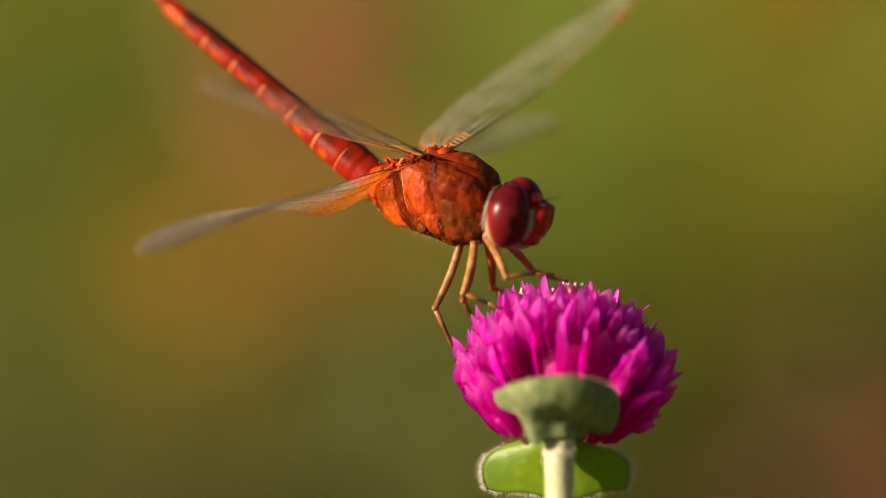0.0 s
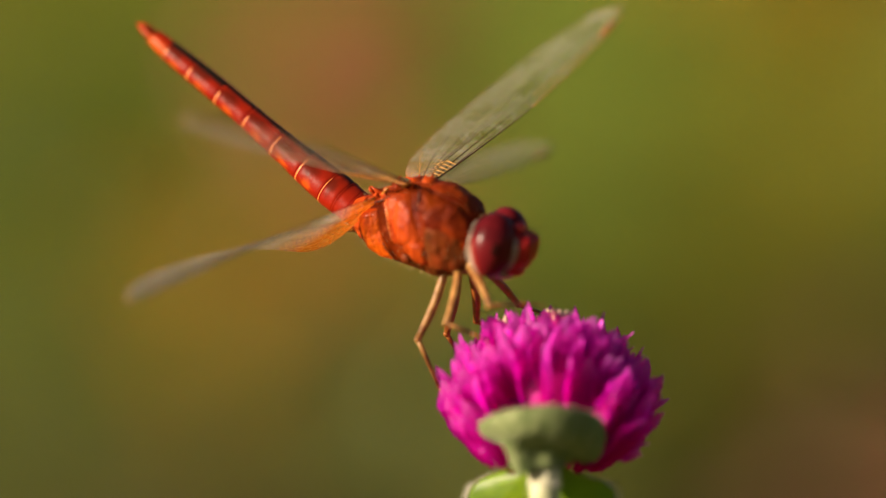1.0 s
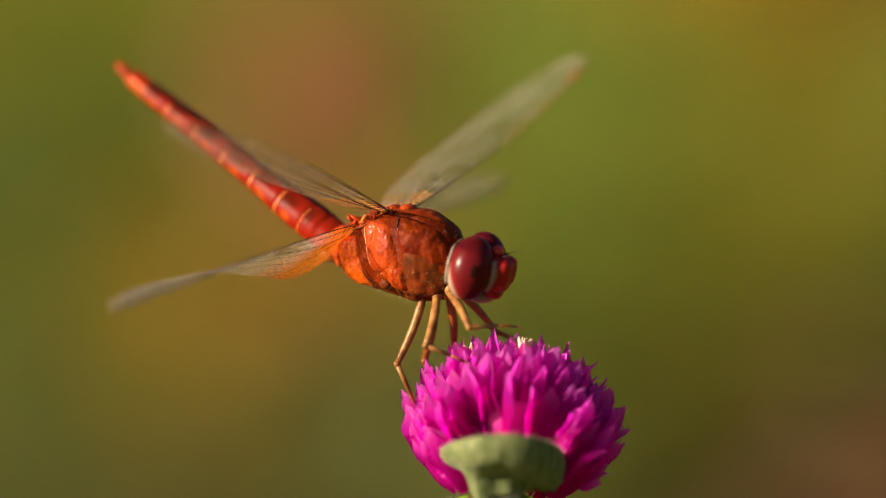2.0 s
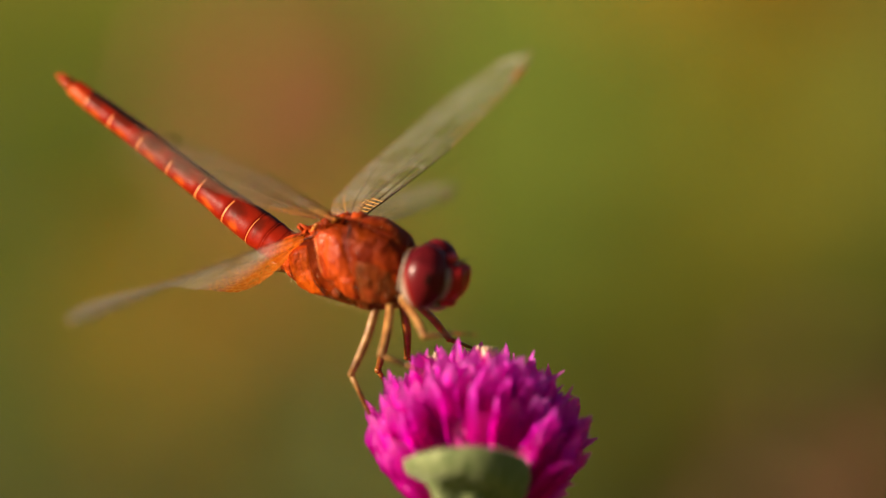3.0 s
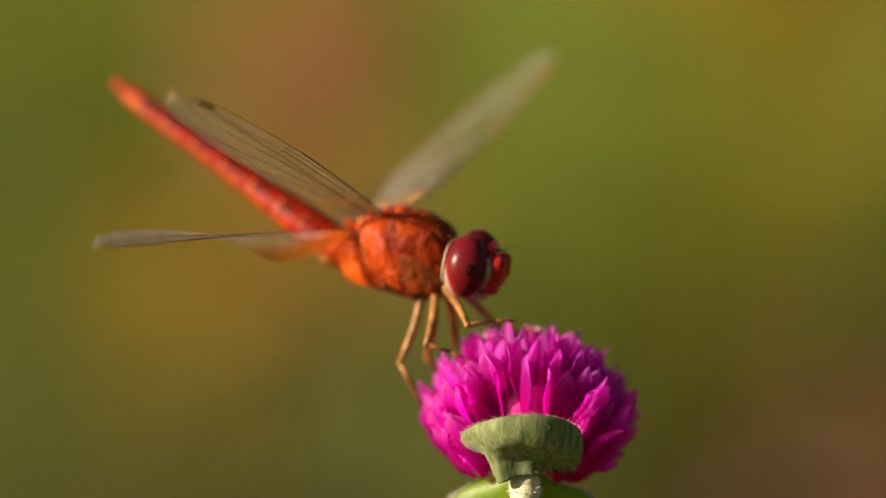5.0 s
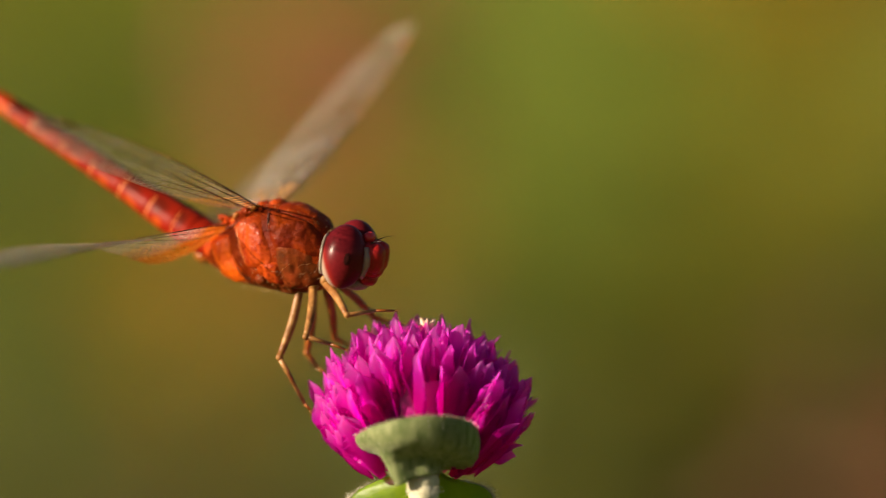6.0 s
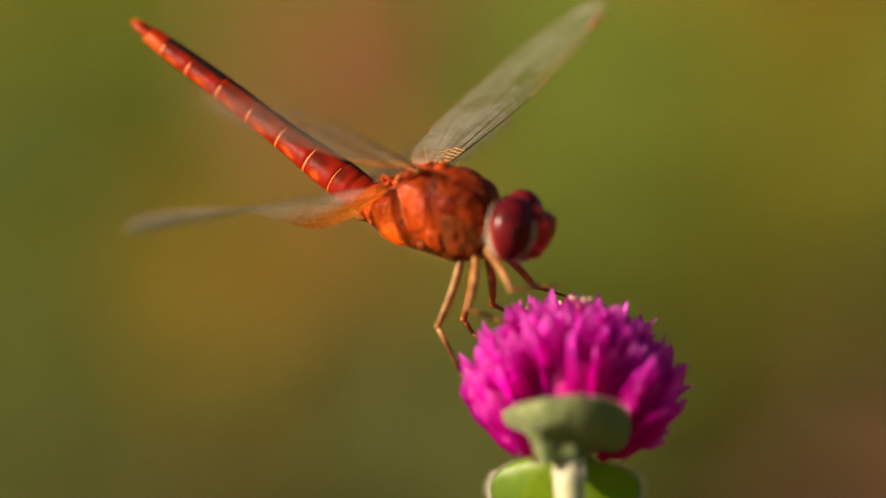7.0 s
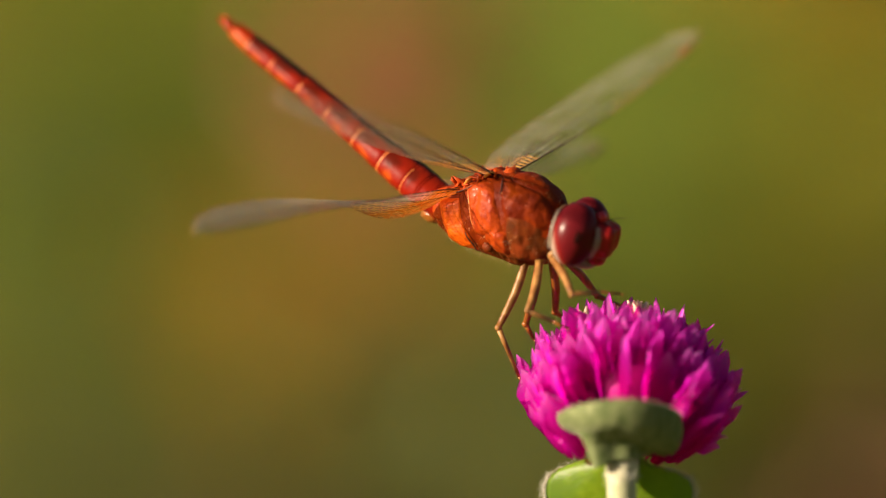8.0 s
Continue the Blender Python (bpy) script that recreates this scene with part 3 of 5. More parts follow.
    # leaf behind the stem, spread to both sides and drooping
    def blade(u, v):
        a = (u - 0.5) * 2
        wide = 8.5 * math.sin(math.pi * min(0.5 * (v * 1.15 + 0.12) ** 0.55, 0.80)) * (1 - 0.12 * v)
        x = a * wide * (0.93 if a < 0 else 0.86) + 0.1
        k = min(max((a + 0.2) / 0.5, 0), 1)
        y = 2.2 + (1.6 - 0.8 * k * k * (3 - 2 * k)) * v + (3.0 if a < 0 else -0.2) * abs(a) ** 1.5
        z = 0.5 - 6.4 * v - 1.3 * abs(a) ** 1.4 * (1 - v) + 1.0 * abs(a) ** 2 * v + 0.25 * math.sin(6 * a + 4 * v)
        return joint + Vector((x, y, z)) * MM
    bm = bmesh.new()
    sheet(bm, blade, 30, 14, 0.28 * MM)
    leaf = part("leaf", bm, LEAF, root, "bright green leaf lit through, with a hairy pale margin")
    bm = bmesh.new()
    for pts2 in ([blade(0.5, v / 10) + Vector((0, -0.16, 0)) * MM for v in range(11)],):
        tube(bm, pts2, [0.22 * MM - 0.012 * MM * i for i in range(11)], 6)
    for s in (0.15, 0.5):
        for d in (-1, 1):
            tube(bm, [blade(0.5 + d * 0.40 * k / 6, min(s + (0.08 * d - 0.05) + (0.42 + 0.06 * d) * (k / 6) ** 1.3, 1)) + Vector((0, -0.11, 0)) * MM for k in range(7)], 0.03 * MM, 5)
    part("midrib", bm, MIDRIB, leaf)
    bm = bmesh.new()
    rim = []
    for k in range(900):
        r = random.random()
        if r < 0.36:
            u, v = 0.0, random.random()
        elif r < 0.72:
            u, v = 1.0, random.random()
        else:
            u, v = random.random(), 1.0
        rim.append((blade(u, v), Vector(((u - 0.5) * 2.4, -0.4, -1.2 if v == 1.0 else 0.3 - v))))
    hairs(bm, rim, 0.6 * MM, 0.022 * MM, 0.6)
    tagged(part("hair", bm, DOWN, leaf, "white hairs along the margin"), kind="stuff")
    return root


# ---- dragonfly: x forward, y to its left, z up, from the middle of the thorax ----
TOP = [(-8, 1.2), (-6.2, 2.2), (-4.4, 2.9), (-2.4, 4.0), (-0.6, 4.75), (1.2, 4.95), (3.2, 4.6), (5.2, 3.8), (6.6, 2.6), (7.6, 1.3)]
LOW = [(-8, -1.4), (-6.2, -2.4), (-4.6, -3.1), (-2.0, -3.6), (1.4, -3.9), (4.2, -3.8), (6.0, -3.3), (7.0, -2.0), (7.6, -0.8)]
WIDE = [(-8, 1.5), (-6.2, 1.9), (-4.6, 2.6), (-2.2, 3.2), (1.0, 3.5), (3.6, 3.3), (5.6, 2.5), (6.8, 1.5), (7.6, 0.7)]


def thorax_at(x, ang, lift=0.0):
    """A place on the thorax; ang from the back (0) over the right flank (-) or the left (+)."""
    t, b, w = lerp(x, TOP), lerp(x, LOW), lerp(x, WIDE)
    c, s = math.cos(ang), math.sin(ang)
    e = 0.82
    y = w * math.copysign(abs(s) ** e, s)
    z = (t + b) / 2 + (t - b) / 2 * math.copysign(abs(c) ** e, c)
    d = Vector((0, s, c))
    return (Vector((x, y, z)) + d * lift) * MM


def thorax(root):
    bm = bmesh.new()
    xs = np.linspace(-7.9, 7.5, 36)
    loft(bm, [[thorax_at(x, 2 * math.pi * k / 40, 0.05 * noise.noise((x, k * 0.4, 0))) for k in range(40)] for x in xs])
    body = part("thorax", bm, PLATE_DARK, root, "rusty red thorax with orange flanks")
    # proud plates between oblique sutures: (start, end, upper angle, lower angle, slant, lift, material)
    plates = [
        ("front_plate", 1.25, 6.8, 0.50, 1.5, 1.4, 0.42, PLATE_DARK),
        ("side_plate", -2.2, 1.1, 0.72, 1.95, 2.3, 0.40, PLATE_RED),
        ("knee_plate", 0.2, 3.1, 1.72, 2.3, 1.0, 0.34, PLATE_RED),
        ("rear_plate", -5.6, -2.4, 1.12, 2.6, 2.6, 0.55, PLATE_ORANGE),
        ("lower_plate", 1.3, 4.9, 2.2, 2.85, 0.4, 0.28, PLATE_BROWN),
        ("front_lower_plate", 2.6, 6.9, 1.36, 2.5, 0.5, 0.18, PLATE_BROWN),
        ("rear_ring", -7.3, -5.35, 0.3, 2.6, 1.0, 0.22, PLATE_RED),
    ]
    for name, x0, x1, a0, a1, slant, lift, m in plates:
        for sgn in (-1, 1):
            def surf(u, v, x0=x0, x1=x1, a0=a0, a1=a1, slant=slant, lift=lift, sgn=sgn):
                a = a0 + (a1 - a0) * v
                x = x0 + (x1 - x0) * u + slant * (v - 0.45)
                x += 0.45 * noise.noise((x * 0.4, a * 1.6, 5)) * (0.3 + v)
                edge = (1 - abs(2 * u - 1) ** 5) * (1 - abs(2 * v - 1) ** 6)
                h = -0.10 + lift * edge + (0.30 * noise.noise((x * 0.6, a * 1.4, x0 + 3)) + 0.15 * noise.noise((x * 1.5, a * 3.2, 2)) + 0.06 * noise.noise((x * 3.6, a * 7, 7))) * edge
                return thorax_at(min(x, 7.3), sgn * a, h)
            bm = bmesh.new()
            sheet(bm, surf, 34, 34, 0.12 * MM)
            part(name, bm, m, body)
            if name in ("side_plate", "front_plate"):
                bm = bmesh.new()
                reach = 0.95 if name == "side_plate" else 0.5
                line = [surf(0.035, 0.06 + reach * v / 16) + Vector((0, sgn * 0.05, 0.02)) * MM for v in range(16)]
                tube(bm, line, [0.03 * MM + 0.06 * MM * math.sin(math.pi * (v + 0.5) / 16) for v in range(16)], 7)
                part("seam", bm, RING, body)
    for sgn in (-1, 1):
        bm = bmesh.new()
        ball(bm, thorax_at(1.05, sgn * 1.72, 0.16), (0.22 * MM, 0.16 * MM, 0.34 * MM), seg=12, rows=8)
        part("spiracle", bm, RIDGE, body)
        bm = bmesh.new()
        ball(bm, thorax_at(0.5, sgn * 2.2, 0.22), (0.62 * MM, 0.3 * MM, 0.5 * MM), seg=14, rows=10, shape=lambda u: 1 + 0.2 * noise.noise(u * 3))
        part("hip_knob", bm, PLATE_BROWN, body)
    # back: a keeled plate in front of the wings and small humps between the wing roots
    bm = bmesh.new()
    sheet(bm, lambda u, v: thorax_at(1.6 + 4.9 * u, (v - 0.5) * 1.15, -0.1 + 0.34 * (1 - abs(2 * u - 1) ** 6) * (1 - abs(2 * v - 1) ** 6)), 14, 14, 0.12 * MM)
    part("back_plate", bm, PLATE_DARK, body)
    for x, r in ((0.6, 1.0), (-1.0, 0.9), (-2.7, 1.1), (-4.2, 0.8)):
        bm = bmesh.new()
        ball(bm, thorax_at(x, 0, -0.25), (r * 0.8 * MM, 1.15 * MM, 0.55 * MM), seg=18, rows=10, shape=lambda u: 1 + 0.12 * noise.noise(u * 3 + Vector((x, 0, 0))))
        part("back_hump", bm, PLATE_RED, body)
    # wing roots: lumps of hinge plates
    for x, y, z in ((-0.9, 1.8, 4.0), (-3.8, 1.8, 2.6)):
        for sgn in (-1, 1):
            for k in range(9):
                bm = bmesh.new()
                c = Vector((x + random.uniform(-1.0, 1.0), sgn * (y + random.uniform(-.3, .3)), z + random.uniform(-.25, .35))) * MM
                d = Vector((random.gauss(0, .8), sgn * 0.5, random.gauss(0, .4))) * MM
                tube(bm, [c - d, c - d * 0.3 + Vector((0, 0, .12)) * MM, c + d * 0.4, c + d], [.08 * MM, random.uniform(.16, .3) * MM, random.uniform(.12, .26) * MM, .06 * MM], 9)
                part("hinge_plate", bm, PLATE_RED, body)
    for sgn in (-1, 1):
        for k in range(4):
            u = k / 3
            a, b = thorax_at(-4.6 + 3.2 * u, sgn * (0.70 - 0.1 * u), 0.2), thorax_at(-3.9 + 3.6 * u, sgn * (0.42 + 0.05 * u), 0.4)
            bm = bmesh.new()
            tube(bm, [a, a.lerp(b, 0.5) + Vector((0, sgn * 0.1, 0.15)) * MM, b], [0.12 * MM, 0.22 * MM, 0.12 * MM], 7)
            part("hinge_strut", bm, HINGE_GOLD if k % 2 else PLATE_RED, body)
        for x0, x1, a0, a1 in ((-5.0, -2.0, 1.02, 0.86), (1.1, 1.55, 0.62, 1.05), (-2.1, -0.9, 1.9, 2.45)):
            bm = bmesh.new()
            tube(bm, [thorax_at(x0 + (x1 - x0) * k / 8, sgn * (a0 + (a1 - a0) * k / 8), 0.28 + 0.06 * math.sin(k)) for k in range(9)], [0.03 * MM + 0.05 * MM * math.sin(math.pi * (k + 0.5) / 9) for k in range(9)], 6)
            part("groove", bm, SUTURE, body)
    bm = bmesh.new()
    roots = []
    for k in range(620):
        x = random.uniform(-7, 7)
        a = random.choice((-1, 1)) * (random.uniform(0, 0.6) if random.random() < 0.35 else random.uniform(1.6, math.pi))
        p = thorax_at(x, a, 0.1)
        roots.append((p, p - Vector((x, 0, 0.4)) * MM))
    for k in range(70):
        a = random.uniform(-1.0, 1.0)
        p = thorax_at(6.7, a, 0.1)
        roots.append((p, p - Vector((3.5, 0, 0)) * MM))
    hairs(bm, roots, 0.5 * MM, 0.011 * MM, 0.6)
    dust = bmesh.new()
    for k in range(26):
        p = thorax_at(random.uniform(-5, 6), random.choice((-1, 1)) * random.uniform(0.3, 2.2), 0.3)
        ball(dust, p, (0.05 * MM,) * 3, seg=6, rows=4)
    tagged(part("pollen", dust, EYE_RIM, body, "pale specks of pollen"), kind="stuff")
    tagged(part("hair", bm, HAIR, body, "fine pale hairs"), kind="stuff")


def abdomen(root):
    """Ten segments, keeled on the back, with pale joints, raised behind the thorax."""
    line = glide([(-6.2, 0, -0.35), (-8.2, 0, 0.2), (-12.5, 0, 2.1), (-19.1, 0, 5.3), (-26.0, 0, 8.65), (-32.3, 0, 11.5), (-34.9, 0, 12.9)], 10)
    dist = [0.0]
    for a, b in zip(line, line[1:]):
        dist.append(dist[-1] + (b - a).length)
    total = dist[-1]
    wide = [(0, 1.7), (0.06, 1.9), (0.14, 2.05), (0.25, 1.9), (0.36, 1.6), (0.5, 1.42), (0.7, 1.42), (0.86, 1.25), (0.95, 1.0), (1, 0.7)]
    tall = [(0, 1.7), (0.06, 1.85), (0.14, 1.98), (0.25, 1.82), (0.36, 1.54), (0.5, 1.4), (0.7, 1.3), (0.86, 1.2), (0.95, 1.0), (1, 0.7)]

    def at(s):
        q = s * total
        i = max(0, min(int(np.searchsorted(dist, q)) - 1, len(line) - 2))
        k = (q - dist[i]) / max(dist[i + 1] - dist[i], 1e-9)
        p = line[i].lerp(line[i + 1], k)
        j = min(max(i, 1), len(line) - 2)
        d = (line[j + 1] - line[j - 1]).normalized()
        return p, d
    spine = new("abdomen")
    spine.parent = root
    tagged(spine, "long orange-red abdomen with a black ridge")
    cuts = [0.0, 0.055, 0.105, 0.165, 0.275, 0.40, 0.53, 0.66, 0.79, 0.90, 0.97]
    n = 48
    for k in range(10):
        a, b = cuts[k], cuts[k + 1]
        rows = []
        prof = [(0, 0.955), (0.04, 0.985), (0.12, 1.0), (0.22, 1.0), (0.32, 1.0), (0.42, 1.0), (0.52, 1.0), (0.62, 1.0), (0.72, 1.0), (0.82, 1.0), (0.922, 1.01), (0.962, 1.03), (1.0, 1.02)]
        for t, g in prof:
            p, d = at(a + (b - a) * t)
            up = Vector((-d.z, 0, d.x))
            up = up if up.z > 0 else -up
            w, h = lerp(a + (b - a) * t, wide) * g, lerp(a + (b - a) * t, tall) * g
            ring = []
            for j in range(n):
                q = 2 * math.pi * j / n
                c, s = math.cos(q), math.sin(q)
                y = w * math.copysign(abs(s) ** 0.9, s)
                z = h * (c if c < 0 else c ** 0.85) * (0.72 if c < 0 else 1.0)
                z += 0.16 * h * max(0, c) ** 14
                ring.append((p + Vector((0, y, 0)) + up * z + up * 0.03 * noise.noise((k + t * 3, j * 0.25, 1))) * MM)
            rows.append(ring)

        def slot(i, j, k=k):
            q = (j + 0.5) / n * 2 * math.pi
            q = q if q < math.pi else 2 * math.pi - q
            if i == len(prof) - 3 and 2 <= k <= 8:
                return 1 if q > (0.55 if k < 5 else 0.9) else 0
            return 0

        def soft(x):
            return min(max(x, 0), 1)
        bm = bmesh.new()
        loft(bm, rows, True, slot)
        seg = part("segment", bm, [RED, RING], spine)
        # pigment: dark blotches, amber spots, black ridge
        tone = seg.data.attributes.new("pigment", "FLOAT_COLOR", "POINT")
        for i, (t, g) in enumerate(prof):
            for j in range(n):
                q = 2 * math.pi * j / n
                q = q if q < math.pi else 2 * math.pi - q
                wob = noise.noise((k * 3.1 + t * 4, q * 3, 4))
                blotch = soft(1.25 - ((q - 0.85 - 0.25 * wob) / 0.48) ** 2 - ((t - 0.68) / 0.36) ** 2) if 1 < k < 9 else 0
                # darker along the belly
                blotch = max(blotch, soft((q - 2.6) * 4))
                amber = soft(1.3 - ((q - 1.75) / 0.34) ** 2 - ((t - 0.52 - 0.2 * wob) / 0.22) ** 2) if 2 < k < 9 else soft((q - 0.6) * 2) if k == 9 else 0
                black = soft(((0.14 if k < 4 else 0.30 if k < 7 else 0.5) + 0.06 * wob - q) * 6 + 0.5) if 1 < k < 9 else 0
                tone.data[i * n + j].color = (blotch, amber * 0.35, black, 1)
    for sgn in (-1, 1):
        p, d = at(0.94)
        bm = bmesh.new()
        tube(bm, [(p + Vector((0, sgn * 0.3, 0.1))) * MM, (p + d * 1.2 + Vector((0, sgn * 0.42, 0.15))) * MM, (p + d * 2.4 + Vector((0, sgn * 0.42, 0.2))) * MM, (p + d * 3.4 + Vector((0, sgn * 0.32, 0.2))) * MM], [0.5 * MM, 0.48 * MM, 0.36 * MM, 0.08 * MM], 10)
        part("tail_clasper", bm, PLATE_RED, spine)
    p, d = at(0.955)
    bm = bmesh.new()
    tube(bm, [(p + Vector((0, 0, -0.45))) * MM, (p + d * 0.9 + Vector((0, 0, -0.55))) * MM, (p + d * 1.7 + Vector((0, 0, -0.3))) * MM], [0.4 * MM, 0.42 * MM, 0.12 * MM], 9)
    part("tail_plate", bm, RING, spine, "pale plate under the tip of the tail")
    # hump under the second segment
    bm = bmesh.new()
    ball(bm, Vector((-8.0, 0, -1.25)) * MM, (1.5 * MM, 1.1 * MM, 0.8 * MM), seg=20, rows=14, shape=lambda u: 1 + 0.25 * noise.noise(u * 2.5))
    part("belly_lobe", bm, LEG_RED, spine)


def head(root):
    bm = bmesh.new()
    tube(bm, [Vector((6.4, 0, 0.6)) * MM, Vector((7.5, 0, 0.6)) * MM, Vector((8.6, 0, 0.4)) * MM], [1.3 * MM, 0.8 * MM, 1.2 * MM], 14)
    part("neck", bm, PLATE_BROWN, root)
    centre = Vector((0, 0, 0))
    bm = bmesh.new()
    ball(bm, (centre + Vector((-0.75, 0, -0.3))) * MM, (1.3 * MM, 2.7 * MM, 2.5 * MM), seg=24, rows=16)
    skull = part("head", bm, FACE_PALE, root, "dark red head with large glossy eyes")
    skull.matrix_local = pose(0.0088, 0.0002, 0.0003, 2, 6, 11)
    for sgn in (-1, 1):
        bm = bmesh.new()
        turn = Euler((sgn * 0.28, 0, sgn * -0.10)).to_matrix()
        ball(bm, Vector((0, 0, 0)), (2.25 * MM, 2.1 * MM, 3.15 * MM), turn, 40, 28)
        eye = part("eye", bm, EYE, skull, "glossy maroon compound eye, pale below")
        eye.location = (centre + Vector((0.05, sgn * 1.75, 0.25))) * MM
        bm = bmesh.new()
        rim = [eye.location + turn @ (Vector((-1.95, 1.25 * math.cos(a), 1.9 * math.sin(a))) * MM) for a in np.linspace(0, 2 * math.pi, 40)]
        tube(bm, rim, 0.13 * MM, 8)
        part("eye_rim", bm, EYE_RIM, skull)
        bm = bmesh.new()
        q = Vector((0.35, sgn * 0.93, -0.08)).normalized()
        ball(bm, eye.location + turn @ Vector((q.x * 2.43 * MM, q.y * 2.13 * MM, q.z * 3.15 * MM)), (0.30 * MM, 0.08 * MM, 0.60 * MM), turn, 14, 10)
        part("eye_spot", bm, PUPIL, skull)
        # cheek between eye and face
        bm = bmesh.new()
        tube(bm, glide([(centre + Vector((2.2, sgn * 1.5, 1.5))) * MM, (centre + Vector((2.45, sgn * 1.72, 0.1))) * MM, (centre + Vector((1.9, sgn * 1.5, -1.7))) * MM], 5), [(0.22 + 0.16 * math.sin(math.pi * i / 10) + 0.04 * math.sin(2.3 * i)) * MM for i in range(11)], 10)
        part("cheek", bm, FACE_PALE, skull)
        bm = bmesh.new()
        p = (centre + Vector((2.35, sgn * 0.75, 1.75))) * MM
        tube(bm, [p, p + Vector((0.6, sgn * 0.35, 0.35)) * MM, p + Vector((1.5, sgn * 0.8, 0.6)) * MM], [0.09 * MM, 0.05 * MM, 0.02 * MM], 6)
        part("antenna", bm, BRISTLE, skull)

    def block(u):
        return (abs(u.x) ** 3.2 + abs(u.y) ** 3.2 + abs(u.z) ** 3.2) ** (-1 / 3.2) * (1 - 0.14 * math.exp(-(u.y * 6) ** 2) * max(0, u.x + u.z * 0.4) + 0.05 * noise.noise(u * 4))
    bm = bmesh.new()
    ball(bm, (centre + Vector((2.5, 0, 0.25))) * MM, (1.3 * MM, 1.72 * MM, 1.62 * MM), Euler((0, 0.10, 0)).to_matrix(), 32, 24, block)
    part("brow", bm, FACE, skull, "crimson bulging brow")
    bm = bmesh.new()
    ball(bm, (centre + Vector((2.45, 0, -1.05))) * MM, (1.08 * MM, 1.5 * MM, 0.8 * MM), seg=26, rows=18, shape=lambda u: 1 + 0.05 * noise.noise(u * 4))
    part("clypeus", bm, FACE, skull)
    bm = bmesh.new()
    ball(bm, (centre + Vector((2.1, 0, -1.85))) * MM, (0.95 * MM, 1.3 * MM, 0.75 * MM), Euler((0, 0.35, 0)).to_matrix(), 26, 18, lambda u: 1 + 0.06 * noise.noise(u * 3))
    part("labrum", bm, FACE, skull)
    bm = bmesh.new()
    ball(bm, (centre + Vector((0.55, 0, -2.5))) * MM, (1.6 * MM, 1.6 * MM, 0.75 * MM), Euler((0, 0.15, 0)).to_matrix(), 24, 14)
    part("lower_lip", bm, FACE_PALE, skull)
    bm = bmesh.new()
    ball(bm, (centre + Vector((1.85, 0, 2.15))) * MM, (0.62 * MM, 0.72 * MM, 0.55 * MM), seg=18, rows=12, shape=lambda u: 1 - 0.12 * math.exp(-(u.y * 5) ** 2))
    part("tubercle", bm, SCARLET, skull, "scarlet knob between the eyes")


def leg(root, pts, r, m):
    """Thigh, shin with bristles, and foot."""
    hip, knee, ankle, toe = [Vector(p) * MM for p in pts]
    bm = bmesh.new()
    ball(bm, hip + Vector((0, 0, 0.3)) * MM, (r * 1.6, r * 1.6, r * 2.0), seg=12, rows=8)
    bow = (knee - hip).cross(Vector((0, 1, 0))).normalized() * 0.25 * MM
    pts2 = glide([hip, hip.lerp(knee, 0.5) + bow, knee], 5)
    tube(bm, pts2, [r * (1.15 + 0.25 * math.sin(math.pi * i / (len(pts2) - 1)) - 0.25 * i / (len(pts2) - 1)) for i in range(len(pts2))], 10)
    thigh = part("leg", bm, m, root)
    bm = bmesh.new()
    ball(bm, knee, (r * 1.08, r * 1.08, r * 1.08), seg=12, rows=8)
    tube(bm, [knee, knee.lerp(ankle, 0.4), ankle], [r * 0.85, r * 0.7, r * 0.5], 9)
    part("shin", bm, m, thigh)
    bm = bmesh.new()
    tube(bm, [ankle, ankle.lerp(toe, 0.5), toe], [r * 0.5, r * 0.42, r * 0.3], 8)
    d = (toe - ankle).normalized()
    s = d.orthogonal().normalized()
    for k in (-1, 1):
        tube(bm, [toe, toe + (d + s * 0.5 * k) * 0.25 * MM, toe + (d * 1.2 + s * k * 0.7 - Vector((0, 0, .8))) * 0.35 * MM], [r * 0.25, r * 0.18, r * 0.05], 5)
    part("foot", bm, LEG_RED, thigh)
    bm = bmesh.new()
    way = (ankle - knee).normalized()
    a1 = way.orthogonal().normalized()
    a2 = way.cross(a1)
    for a, b, n, w in ((knee, ankle, 9, way), (hip, knee, 7, (knee - hip).normalized())):
        for i in range(n):
            p = a.lerp(b, 0.15 + 0.8 * i / n)
            for k in (-1, 1):
                q = (a1 * k * 0.8 + a2 * (0.6 if i % 2 else -0.6) + w * 0.7).normalized()
                tube(bm, [p + q * r * 0.5, p + q * (r + 0.42 * MM)], [0.028 * MM, 0.008 * MM], 4)
    part("bristle_row", bm, BRISTLE, thigh)


